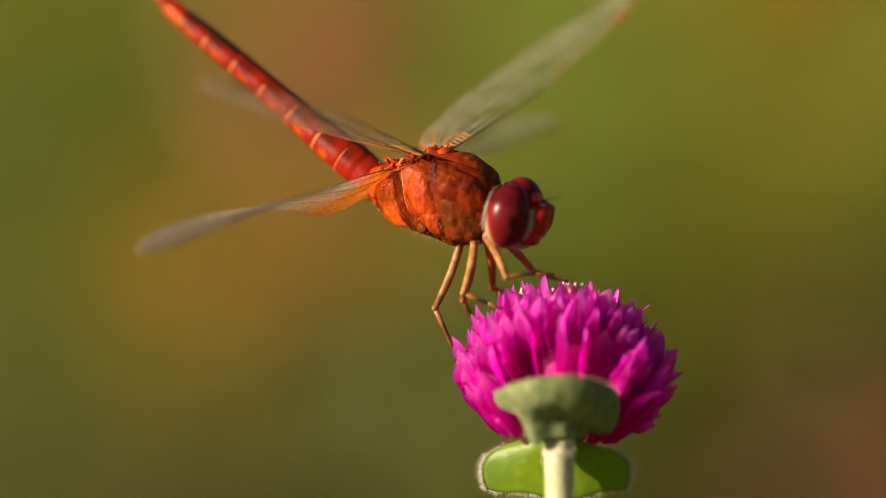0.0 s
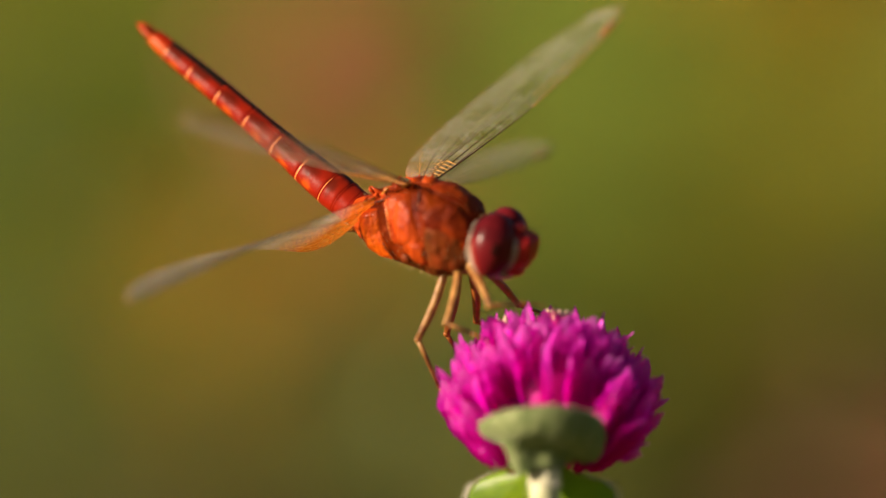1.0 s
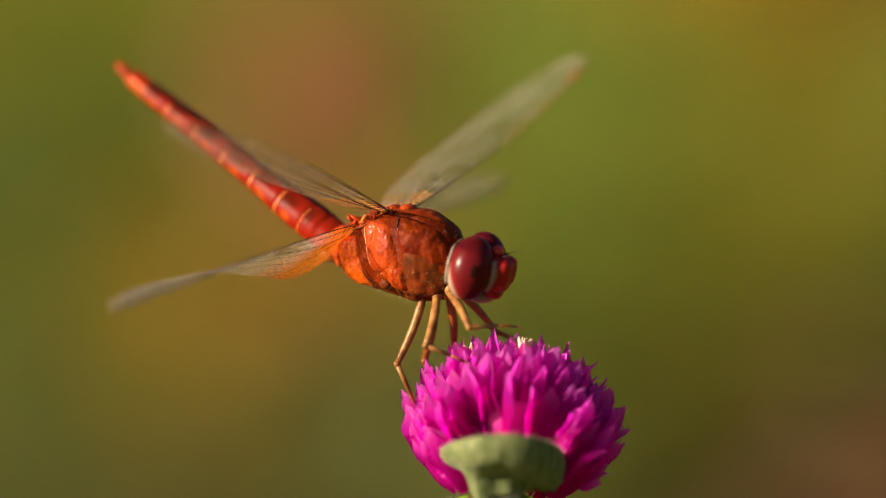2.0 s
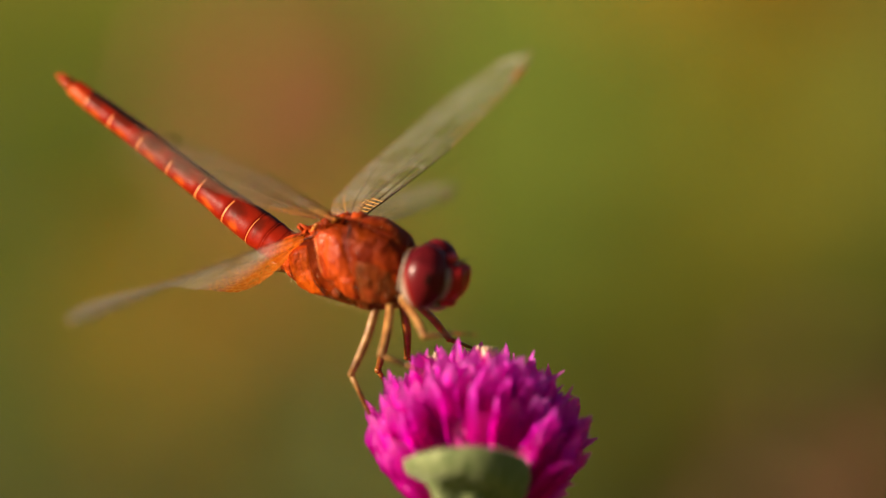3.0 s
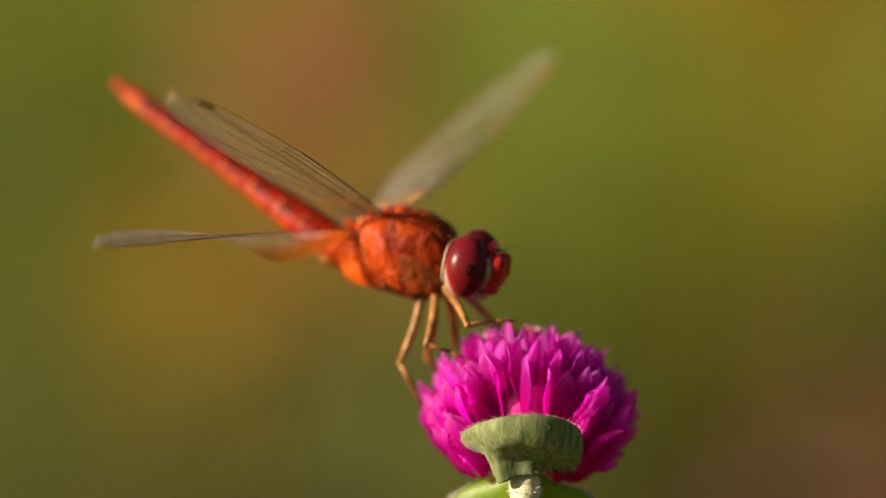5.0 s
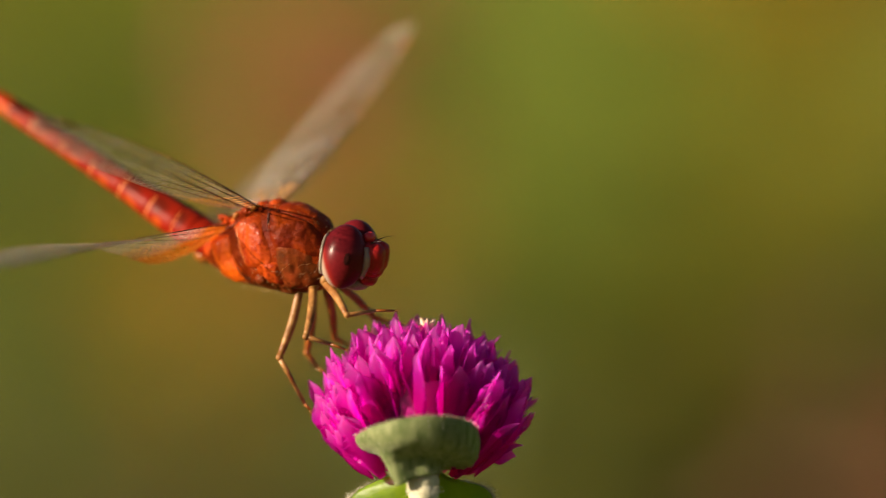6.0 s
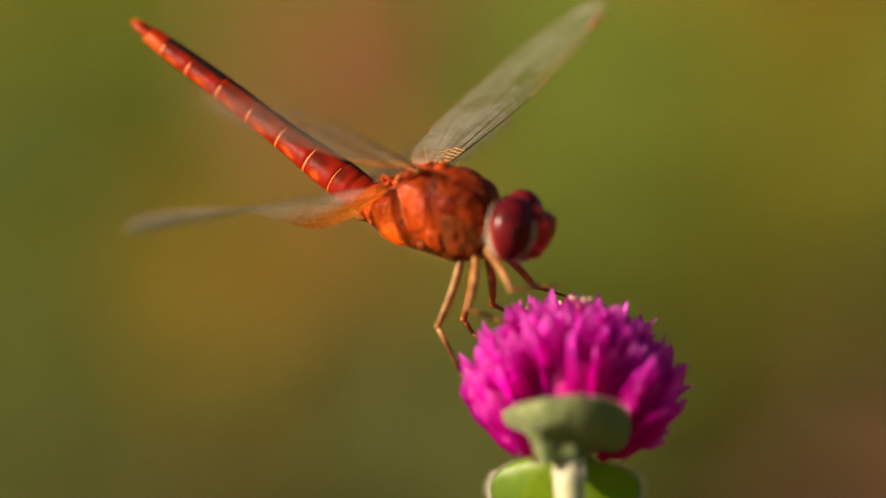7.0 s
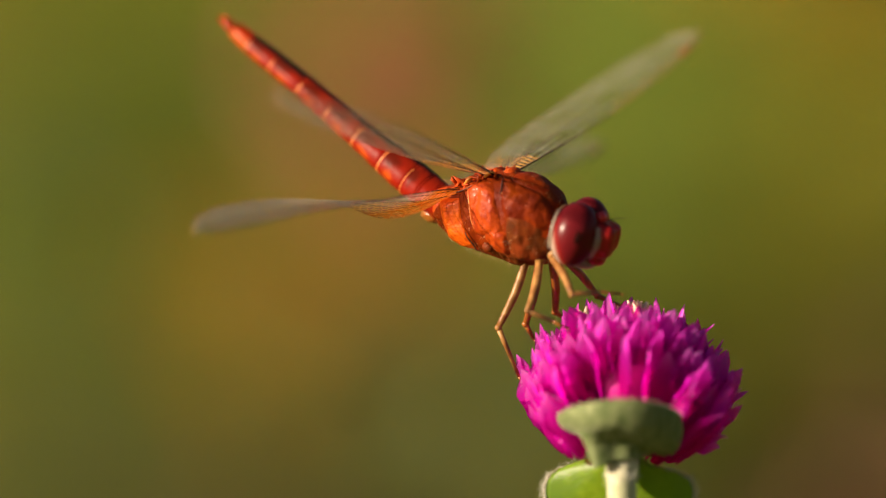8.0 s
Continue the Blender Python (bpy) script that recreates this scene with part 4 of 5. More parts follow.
def wing(root, name, span, hind, skin, label, flip, twist):
    """x along the wing, y towards its leading edge: skin, long veins, cross veins and the stigma."""
    S = span * MM
    rear = [(0, 1.6), (0.04, 4.6), (0.12, 7.3), (0.25, 8.3), (0.45, 7.3), (0.65, 6.4), (0.82, 5.2), (0.92, 3.7), (0.98, 1.6), (1, 0.3)] if hind else \
           [(0, 2.6), (0.04, 4.4), (0.12, 6.1), (0.28, 6.8), (0.5, 6.5), (0.68, 5.9), (0.83, 4.8), (0.93, 3.3), (0.98, 1.5), (1, 0.3)]
    fore = [(0, 0.7), (0.1, 0.85), (0.45, 0.95), (0.52, 0.8), (0.8, 0.45), (0.92, -0.1), (0.98, -0.9), (1, -1.4)]

    def at(u, v, lift=0.0):
        """u along, v from the leading (0) to the trailing edge (1)."""
        y0, y1 = lerp(u, fore), -lerp(u, rear) + (0.0 if u < 0.9 else -0.3)
        y = y0 + (y1 - y0) * v
        pleat = 0.34 * math.sin(v * 17 + 3 * u) * max(0.0, 1 - v * 1.6) * (1 - 0.6 * u)
        turn = radians(lerp(u, twist))
        sag = 0.5 * math.sin(math.pi * u) - 0.35 * v * v * u
        return Vector((u * span, y * math.cos(turn), pleat + sag + lift - flip * y * math.sin(turn))) * MM
    us = [i / 48 for i in range(49)]
    vs = [j / 14 for j in range(15)]
    w = new(name)
    w.parent = root
    tagged(w, label)
    bm = bmesh.new()
    grid = [[bm.verts.new(at(u, v)) for v in vs] for u in us]
    for i in range(48):
        for j in range(14):
            bm.faces.new((grid[i][j], grid[i + 1][j], grid[i + 1][j + 1], grid[i][j + 1]))
    part("membrane", bm, skin, w, "clear membrane with amber root" if hind else "clear membrane")
    bm = bmesh.new()

    def vein(f, u0, u1, r0, r1, n=22, sides=5, slot=0):
        pts = [at(u0 + (u1 - u0) * i / n, min(max(f(u0 + (u1 - u0) * i / n), 0), 1)) for i in range(n + 1)]
        tube(bm, pts, [(r0 + (r1 - r0) * i / n) * (0.5 if hind else 0.75) * MM for i in range(n + 1)], sides, slot)
    vein(lambda u: 0.0, 0, 0.45, 0.10, 0.085, 18, 6)
    vein(lambda u: 0.0, 0.45, 1, 0.085, 0.06, 20, 6, 0 if hind else 2)
    vein(lambda u: 0.075, 0, 0.52, 0.06, 0.035, 20, 5)
    vein(lambda u: 0.15 - 0.04 * u, 0, 0.5, 0.07, 0.05, 16, 6)
    vein(lambda u: 0.15 - 0.04 * u, 0.5, 0.97, 0.05, 0.035, 16, 6, 0 if hind else 2)
    vein(lambda u: 0.07, 0.5, 0.93, 0.035, 0.03, 16, 6, 0 if hind else 2)
    vein(lambda u: 0.24 + 0.10 * u, 0.03, 0.95, 0.05, 0.022, 26)
    vein(lambda u: 0.31 + 0.28 * u, 0.03, 0.90, 0.05, 0.022, 26)
    vein(lambda u: 0.38 + 0.75 * u ** 1.2, 0.03, 0.72, 0.05, 0.022, 22)
    vein(lambda u: 0.45 + 1.35 * u ** 1.1, 0.02, 0.40, 0.055, 0.022, 16)
    vein(lambda u: 0.55 + 2.6 * u ** 1.1, 0.01, 0.17, 0.055, 0.025, 10, 5, 1)
    vein(lambda u: 1.0, 0.0, 1.0, 0.03, 0.018, 40, 4, 2)
    rng = random.Random(3 if hind else 4)
    # cross veins, close together towards the root
    for a, b, n in ((0.0, 0.075, 16), (0.075, 0.14, 24), (0.14, 0.26, 26), (0.26, 0.36, 30), (0.36, 0.48, 34)):
        for i in range(n):
            u = 0.04 + 0.9 * (i + rng.uniform(-.2, .2)) / n
            tube(bm, [at(max(u, 0), a), at(max(u + 0.008, 0), b)], (0.010 if hind else 0.017) * MM, 4, 1 if u < 0.12 else 0)
    # stout amber cross veins by the root
    for i in range(6):
        k = 0.4 if hind else 1.0
        tube(bm, [at(0.015 + 0.017 * i, 0.0), at(0.02 + 0.018 * i, 0.22), at(0.012 + 0.018 * i, 0.42)], [0.05 * k * MM, 0.045 * k * MM, 0.03 * k * MM], 5, 1)
    # small cells over the rest
    rows = 9
    for k in range(rows):
        v0 = 0.46 + 0.54 * k / rows
        v1 = 0.46 + 0.54 * (k + 1) / rows
        n = 44
        for i in range(n):
            u = 0.02 + 0.95 * (i + (0.5 if k % 2 else 0) + rng.uniform(-.12, .12)) / n
            um, ue = min(u + 0.5 * 0.95 / n, 0.995), min(u + 0.95 / n, 0.998)
            gold = 1 if u < (0.21 if hind else 0.1) else 3
            r = (0.020 if gold == 1 and hind else 0.012 if hind else 0.014) * MM
            tube(bm, [at(min(u, 0.995), v0), at(um, v0 + 0.35 * (v1 - v0)), at(ue, v0)], r, 3, gold)
            tube(bm, [at(um, v0 + 0.35 * (v1 - v0)), at(um, v1)], r, 3, gold)
    part("venation", bm, [VEIN, VEIN_GOLD, VEIN_TAN, VEIN_GLINT], w, "brown and amber veins")
    bm = bmesh.new()
    sheet(bm, lambda u, v: at(0.845 + 0.07 * u, 0.002 + 0.11 * v, 0.03), 10, 4, 0.12 * MM)
    part("stigma", bm, STIGMA, w, "amber wing spot")
    return w


def dragonfly():
    root = new("dragonfly")
    tagged(root, "scarlet dragonfly perched on the flower, abdomen raised", "dragonfly")
    thorax(root)
    abdomen(root)
    head(root)
    R = 0.34 * MM
    leg(root, [(4.0, -1.4, -3.3), (3.0, -3.6, -9.8), (5.2, -2.5, -14.4), (5.7, -2.3, -15.0)], R, LEG)
    leg(root, [(5.6, -1.5, -3.0), (7.0, -4.9, -7.1), (9.2, -3.8, -7.8), (10.4, -3.1, -8.3)], R, LEG)
    leg(root, [(6.8, -1.2, -2.4), (11.1, -3.9, -4.7), (12.8, -1.4, -4.5), (14.1, 0.0, -4.6)], R * 0.92, LEG)
    leg(root, [(6.4, 1.4, -2.8), (8.0, 5.8, -6.9), (9.0, 8.5, -8.0), (9.9, 9.1, -8.3)], R * 0.92, LEG_RED)
    leg(root, [(5.3, 1.2, -3.3), (4.5, 4.0, -9.0), (4.7, 6.1, -10.1), (5.5, 6.5, -10.6)], R, LEG_RED)
    leg(root, [(4.0, 0.9, -3.5), (2.7, 1.7, -10.3), (3.4, 2.4, -11.8), (4.5, 2.8, -12.6)], R, LEG_RED)
    wings = {
        "LF": wing(root, "forewing", 34.3, False, FORE_SKIN, "clear veined forewing, raised", -1, [(0, -8), (1, 0)]),
        "RF": wing(root, "forewing", 33, False, FORE_SKIN_EDGE_ON, "clear veined forewing, raised", 1, [(0, 6), (0.3, 2), (0.6, -2), (1, 0)]),
        "RH": wing(root, "hindwing", 32, True, HIND_SKIN, "clear hindwing with an amber root, held flat", 1, [(0, -16), (0.08, -14), (0.15, -6), (0.22, 3), (0.33, 11), (0.5, 18), (1, 36)]),
        "LH": wing(root, "hindwing", 32, True, HIND_SKIN, "clear hindwing with an amber root, held flat", -1, [(0, -16), (0.14, -12), (0.24, -9), (0.45, -6), (1, 8)]),
    }
    return root, wings


flower = globe_amaranth()
fly, wings = dragonfly()

# ---- garden: plants at two to four metres, from the flower's bed to a hedge ----
# (place, height, spread, leaf colour, label, leaves, leaf length, blossoms, their number)
for place, high, spread, m, label, leaves, leaf, bloom, blooms in [
    ((-0.055, 2.1, 0), 0.72, 0.03, G_MID, "shrub with dull brick-red blossoms over green leaves", 130, 0.05, BLOOM_RED, 48),
    ((-0.235, 2.2, 0), 0.78, 0.045, G_MID, "leafy green shrub in the sun", 350, 0.05, None, 0),
    ((-0.33, 2.6, 0), 0.85, 0.10, G_MID, "leafy green shrub in the sun", 700, 0.05, None, 0),
    ((-0.20, 3.2, 0), 0.9, 0.08, G_MID, "leafy green shrub in the sun", 500, 0.05, None, 0),
    ((0.25, 2.6, 0), 0.86, 0.09, G_YELLOW, "yellow-green shrub with golden blossoms in the sun", 260, 0.05, BLOOM_GOLD, 44),
    ((0.25, 2.9, 0), 0.72, 0.09, G_MID, "leafy green shrub in the sun", 450, 0.05, None, 0),
    ((0.11, 2.4, 0), 0.70, 0.07, G_COOL, "fresh green shrub in the sun", 430, 0.05, None, 0),
    ((0.36, 2.3, 0), 0.66, 0.07, G_DARK, "low dark green shrub", 500, 0.05, None, 0),
]:
    bush("shrub", place, high, spread, m, label, leaves, leaf, bloom, blooms, "shrub", seed=int(1000 + place[0] * 100 + place[1] * 10))
for place, high, spread, m, label, leaves, leaf, bloom, blooms in [
    ((-0.08, 1.85, 0), 0.57, 0.07, G_YELLOW, "bedding plant with orange blossoms among yellow leaves", 110, 0.04, BLOOM_ORANGE, 30),
    ((-0.14, 1.7, 0), 0.48, 0.05, G_DRY, "dry brown low bedding plant", 250, 0.045, None, 0),
    ((-0.055, 1.75, 0), 0.53, 0.05, G_GREY, "grey-green low bedding plant", 560, 0.045, None, 0),
    ((-0.245, 1.9, 0), 0.61, 0.05, G_GREY, "grey-green low bedding plant", 560, 0.045, None, 0),
    ((-0.21, 1.6, 0), 0.5, 0.02, G_DARK, "dark green low bedding plant", 200, 0.045, None, 0),
    ((0.05, 1.9, 0), 0.48, 0.05, G_DARK, "dark green low bedding plant", 350, 0.045, None, 0),
    ((0.225, 1.8, 0), 0.505, 0.045, G_DRY, "dry brown low bedding plant with red blossoms", 520, 0.045, BLOOM_RED, 4),
    ((0.15, 2.1, 0), 0.56, 0.06, G_DARK, "dark green low bedding plant", 700, 0.045, None, 0),
    ((0.29, 2.2, 0), 0.62, 0.07, G_DARK, "dark green low bedding plant", 600, 0.045, None, 0),
]:
    bush("bedding_plant", place, high, spread, m, label, leaves, leaf, bloom, blooms, "bedding plant", seed=int(1000 + place[0] * 100 + place[1] * 10))


def motions():
    walk(flower, [
        (0.0, pose(0.01585, -0.00672, 0.00002, 0.00, -0.00, 0.00)),
        (0.1, pose(0.01271, -0.00602, 0.00007, 0.05, 0.19, 0.07)),
        (0.2, pose(0.01113, -0.00533, -0.00011, 0.11, 0.38, 0.13)),
        (0.3, pose(0.00987, -0.00463, -0.00050, 0.16, 0.57, 0.20)),
        (0.4, pose(0.01072, -0.00393, -0.00043, 0.21, 0.76, 0.27)),
        (0.5, pose(0.01136, -0.00322, -0.00013, 0.27, 0.95, 0.34)),
        (0.6, pose(0.01585, -0.00388, 0.00022, 0.31, 0.65, 0.32)),
        (0.7, pose(0.01768, -0.00457, 0.00036, 0.35, 0.34, 0.31)),
        (0.8, pose(0.01797, -0.00526, -0.00058, 0.38, 0.04, 0.29)),
        (0.9, pose(0.01806, -0.00596, -0.00062, 0.42, -0.26, 0.28)),
        (1.0, pose(0.01783, -0.00666, -0.00130, 0.46, -0.57, 0.27)),
        (1.1, pose(0.01505, -0.00532, -0.00160, 0.55, -0.41, 0.18)),
        (1.2, pose(0.01458, -0.00396, -0.00167, 0.64, -0.26, 0.09)),
        (2.3, pose(-0.00235, 0.01214, -0.00176, 1.67, 1.48, -1.33)),
        (2.4, pose(-0.00246, 0.01351, -0.00179, 1.74, 1.64, -1.44)),
        (2.5, pose(-0.00301, 0.01486, -0.00183, 1.82, 1.80, -1.56)),
        (2.6, pose(-0.00052, 0.01478, -0.00150, 1.98, 1.57, -1.55)),
        (2.7, pose(0.00077, 0.01471, -0.00161, 2.14, 1.33, -1.54)),
        (2.8, pose(0.00139, 0.01466, -0.00171, 2.30, 1.10, -1.53)),
        (2.9, pose(0.00324, 0.01459, -0.00157, 2.46, 0.87, -1.53)),
        (3.0, pose(0.00476, 0.01452, -0.00120, 2.62, 0.64, -1.52)),
        (3.1, pose(0.00666, 0.01296, -0.00091, 2.44, 0.38, -1.11)),
        (3.2, pose(0.00957, 0.01139, -0.00016, 2.25, 0.13, -0.71)),
        (3.3, pose(0.01283, 0.00983, 0.00061, 2.06, -0.12, -0.30)),
        (3.4, pose(0.01543, 0.00831, 0.00094, 1.87, -0.37, 0.11)),
        (3.5, pose(0.01805, 0.00680, 0.00064, 1.67, -0.61, 0.52)),
        (3.6, pose(0.02356, 0.00518, 0.00010, 1.50, -1.24, 1.11)),
        (3.7, pose(0.02997, 0.00360, 0.00005, 1.32, -1.86, 1.71)),
        (3.8, pose(0.03637, 0.00207, 0.00052, 1.13, -2.47, 2.30)),
        (3.9, pose(0.04059, 0.00067, 0.00018, 0.94, -3.09, 2.90)),
        (4.0, pose(0.04449, -0.00067, -0.00010, 0.74, -3.70, 3.50)),
        (4.1, pose(0.01825, 0.00506, -0.00155, 1.67, -0.82, 1.16)),
        (4.2, pose(-0.00411, 0.01187, -0.00184, 2.46, 2.10, -1.14)),
        (5.3, pose(0.02860, -0.02009, -0.00272, -2.96, -1.97, 1.49)),
        (5.4, pose(0.02965, -0.00526, -0.00241, -0.49, -2.31, 1.23)),
        (5.5, pose(0.03019, 0.00957, -0.00175, 1.98, -2.63, 0.96)),
        (5.6, pose(0.02685, 0.01110, -0.00285, 1.94, -2.88, 1.39)),
        (5.7, pose(0.02457, 0.01263, -0.00306, 1.91, -3.13, 1.81)),
        (5.8, pose(0.02424, 0.01417, -0.00282, 1.87, -3.38, 2.24)),
        (5.9, pose(0.02771, 0.01573, -0.00167, 1.84, -3.63, 2.67)),
        (6.0, pose(0.03779, 0.01733, -0.00029, 1.80, -3.88, 3.10)),
        (6.1, pose(0.04382, 0.01872, 0.00094, 1.85, -3.75, 2.88)),
        (6.2, pose(0.04955, 0.02012, 0.00172, 1.91, -3.62, 2.65)),
        (6.3, pose(0.04764, 0.02151, 0.00139, 1.96, -3.49, 2.43)),
        (6.4, pose(0.03972, 0.02289, 0.00014, 2.02, -3.36, 2.20)),
        (6.5, pose(0.03336, 0.02427, -0.00087, 2.07, -3.22, 1.98)),
        (6.6, pose(0.02451, 0.02148, -0.00261, 2.13, -2.70, 1.81)),
        (6.7, pose(0.01975, 0.01873, -0.00293, 2.18, -2.17, 1.64)),
        (6.8, pose(0.01731, 0.01600, -0.00210, 2.24, -1.65, 1.48)),
        (6.9, pose(0.01659, 0.01331, -0.00145, 2.29, -1.12, 1.31)),
        (7.0, pose(0.01921, 0.01067, 0.00011, 2.34, -0.60, 1.14)),
        (7.1, pose(0.01434, 0.00180, 0.00039, 1.43, 0.22, 0.16)),
        (7.2, pose(0.00465, -0.00704, 0.00048, 0.51, 1.02, -0.84)),
        (7.3, pose(0.01129, 0.00357, 0.00030, 1.09, -0.04, 0.35)),
        (7.4, pose(0.01685, 0.01439, -0.00052, 1.66, -1.10, 1.53)),
        (7.5, pose(0.02579, 0.02546, -0.00045, 2.20, -2.18, 2.70)),
        (7.6, pose(0.02178, 0.02273, -0.00091, 2.19, -1.68, 2.02)),
        (7.7, pose(0.01933, 0.02010, -0.00043, 2.17, -1.18, 1.34)),
        (7.8, pose(0.02064, 0.01761, 0.00053, 2.14, -0.68, 0.66)),
        (7.9, pose(0.01834, 0.01510, 0.00108, 2.11, -0.18, -0.02)),
        (8.0, pose(0.01289, 0.01257, 0.00056, 2.07, 0.32, -0.70)),
    ])
    walk(fly, [
        (0.0, pose(-0.00049, 0.00068, 0.56501, 11.71, 12.70, -32.88)),
        (0.1, pose(-0.00183, 0.00086, 0.56509, 11.78, 12.86, -32.69)),
        (0.2, pose(-0.00161, 0.00102, 0.56495, 11.84, 13.02, -32.50)),
        (0.3, pose(-0.00104, 0.00120, 0.56458, 11.90, 13.19, -32.30)),
        (0.4, pose(0.00165, 0.00138, 0.56466, 11.97, 13.35, -32.11)),
        (0.5, pose(0.00411, 0.00158, 0.56496, 12.03, 13.51, -31.92)),
        (0.6, pose(0.00571, 0.00052, 0.56523, 11.50, 13.20, -32.22)),
        (0.7, pose(0.00464, -0.00056, 0.56528, 10.98, 12.88, -32.52)),
        (0.8, pose(0.00202, -0.00166, 0.56422, 10.46, 12.57, -32.82)),
        (0.9, pose(-0.00080, -0.00274, 0.56406, 9.94, 12.25, -33.11)),
        (1.0, pose(-0.00393, -0.00384, 0.56322, 9.42, 11.92, -33.40)),
        (1.1, pose(-0.00521, -0.00332, 0.56298, 9.17, 11.72, -33.29)),
        (1.2, pose(-0.00418, -0.00278, 0.56295, 8.92, 11.52, -33.18)),
        (2.3, pose(-0.00461, 0.00318, 0.56299, 6.25, 9.36, -32.33)),
        (2.4, pose(-0.00322, 0.00374, 0.56293, 6.00, 9.15, -32.23)),
        (2.5, pose(-0.00228, 0.00428, 0.56288, 5.74, 8.95, -32.14)),
        (2.6, pose(-0.00203, 0.00273, 0.56316, 6.15, 9.01, -31.98)),
        (2.7, pose(-0.00302, 0.00118, 0.56299, 6.56, 9.06, -31.82)),
        (2.8, pose(-0.00466, -0.00033, 0.56283, 6.97, 9.10, -31.66)),
        (2.9, pose(-0.00507, -0.00186, 0.56288, 7.38, 9.15, -31.49)),
        (3.0, pose(-0.00582, -0.00339, 0.56316, 7.79, 9.20, -31.33)),
        (3.1, pose(-0.00623, -0.00308, 0.56345, 7.82, 8.88, -31.50)),
        (3.2, pose(-0.00566, -0.00281, 0.56417, 7.84, 8.56, -31.66)),
        (3.3, pose(-0.00474, -0.00254, 0.56490, 7.87, 8.25, -31.83)),
        (3.4, pose(-0.00449, -0.00225, 0.56519, 7.90, 7.93, -31.99)),
        (3.5, pose(-0.00424, -0.00195, 0.56481, 7.92, 7.61, -32.16)),
        (3.6, pose(-0.00489, -0.00211, 0.56399, 8.07, 6.95, -31.45)),
        (3.7, pose(-0.00465, -0.00231, 0.56361, 8.21, 6.29, -30.74)),
        (3.8, pose(-0.00441, -0.00251, 0.56367, 8.35, 5.62, -30.03)),
        (3.9, pose(-0.00638, -0.00267, 0.56285, 8.47, 4.96, -29.32)),
        (4.0, pose(-0.00867, -0.00283, 0.56203, 8.59, 4.29, -28.62)),
        (4.1, pose(-0.00600, -0.00380, 0.56289, 9.34, 9.03, -30.66)),
        (4.2, pose(0.00029, -0.00472, 0.56343, 9.91, 13.80, -32.69)),
        (5.3, pose(-0.00818, 0.01513, 0.55997, 9.56, 6.48, -33.16)),
        (5.4, pose(-0.00972, 0.00630, 0.56118, 9.37, 7.55, -31.60)),
        (5.5, pose(-0.01187, -0.00254, 0.56169, 9.20, 8.63, -30.04)),
        (5.6, pose(-0.01782, -0.00099, 0.56028, 9.14, 8.00, -30.29)),
        (5.7, pose(-0.02272, 0.00055, 0.55976, 9.07, 7.37, -30.54)),
        (5.8, pose(-0.02564, 0.00208, 0.55968, 9.01, 6.74, -30.79)),
        (5.9, pose(-0.02476, 0.00361, 0.56049, 8.95, 6.10, -31.04)),
        (6.0, pose(-0.01724, 0.00516, 0.56154, 8.89, 5.47, -31.29)),
        (6.1, pose(-0.00967, 0.00624, 0.56298, 8.68, 6.10, -31.35)),
        (6.2, pose(-0.00240, 0.00732, 0.56397, 8.46, 6.73, -31.42)),
        (6.3, pose(-0.00281, 0.00838, 0.56382, 8.23, 7.35, -31.48)),
        (6.4, pose(-0.00926, 0.00943, 0.56277, 8.01, 7.98, -31.55)),
        (6.5, pose(-0.01414, 0.01047, 0.56195, 7.79, 8.61, -31.62)),
        (6.6, pose(-0.01804, 0.00739, 0.56059, 8.54, 8.90, -31.28)),
        (6.7, pose(-0.01783, 0.00432, 0.56060, 9.29, 9.19, -30.93)),
        (6.8, pose(-0.01530, 0.00126, 0.56174, 10.04, 9.48, -30.57)),
        (6.9, pose(-0.01102, -0.00177, 0.56263, 10.79, 9.76, -30.22)),
        (7.0, pose(-0.00340, -0.00476, 0.56440, 11.55, 10.04, -29.86)),
        (7.1, pose(0.00000, -0.00470, 0.56507, 8.65, 10.80, -32.41)),
        (7.2, pose(-0.00133, -0.00472, 0.56530, 5.71, 11.42, -35.00)),
        (7.3, pose(-0.00538, 0.00030, 0.56489, 6.45, 10.39, -33.23)),
        (7.4, pose(-0.01043, 0.00531, 0.56358, 7.17, 9.34, -31.47)),
        (7.5, pose(-0.01195, 0.01036, 0.56293, 7.84, 8.26, -29.74)),
        (7.6, pose(-0.01109, 0.00820, 0.56280, 7.84, 8.95, -30.30)),
        (7.7, pose(-0.00868, 0.00608, 0.56358, 7.83, 9.64, -30.87)),
        (7.8, pose(-0.00246, 0.00406, 0.56479, 7.81, 10.33, -31.44)),
        (7.9, pose(0.00013, 0.00196, 0.56555, 7.78, 11.03, -32.01)),
        (8.0, pose(-0.00043, -0.00020, 0.56520, 7.75, 11.72, -32.59)),
    ])
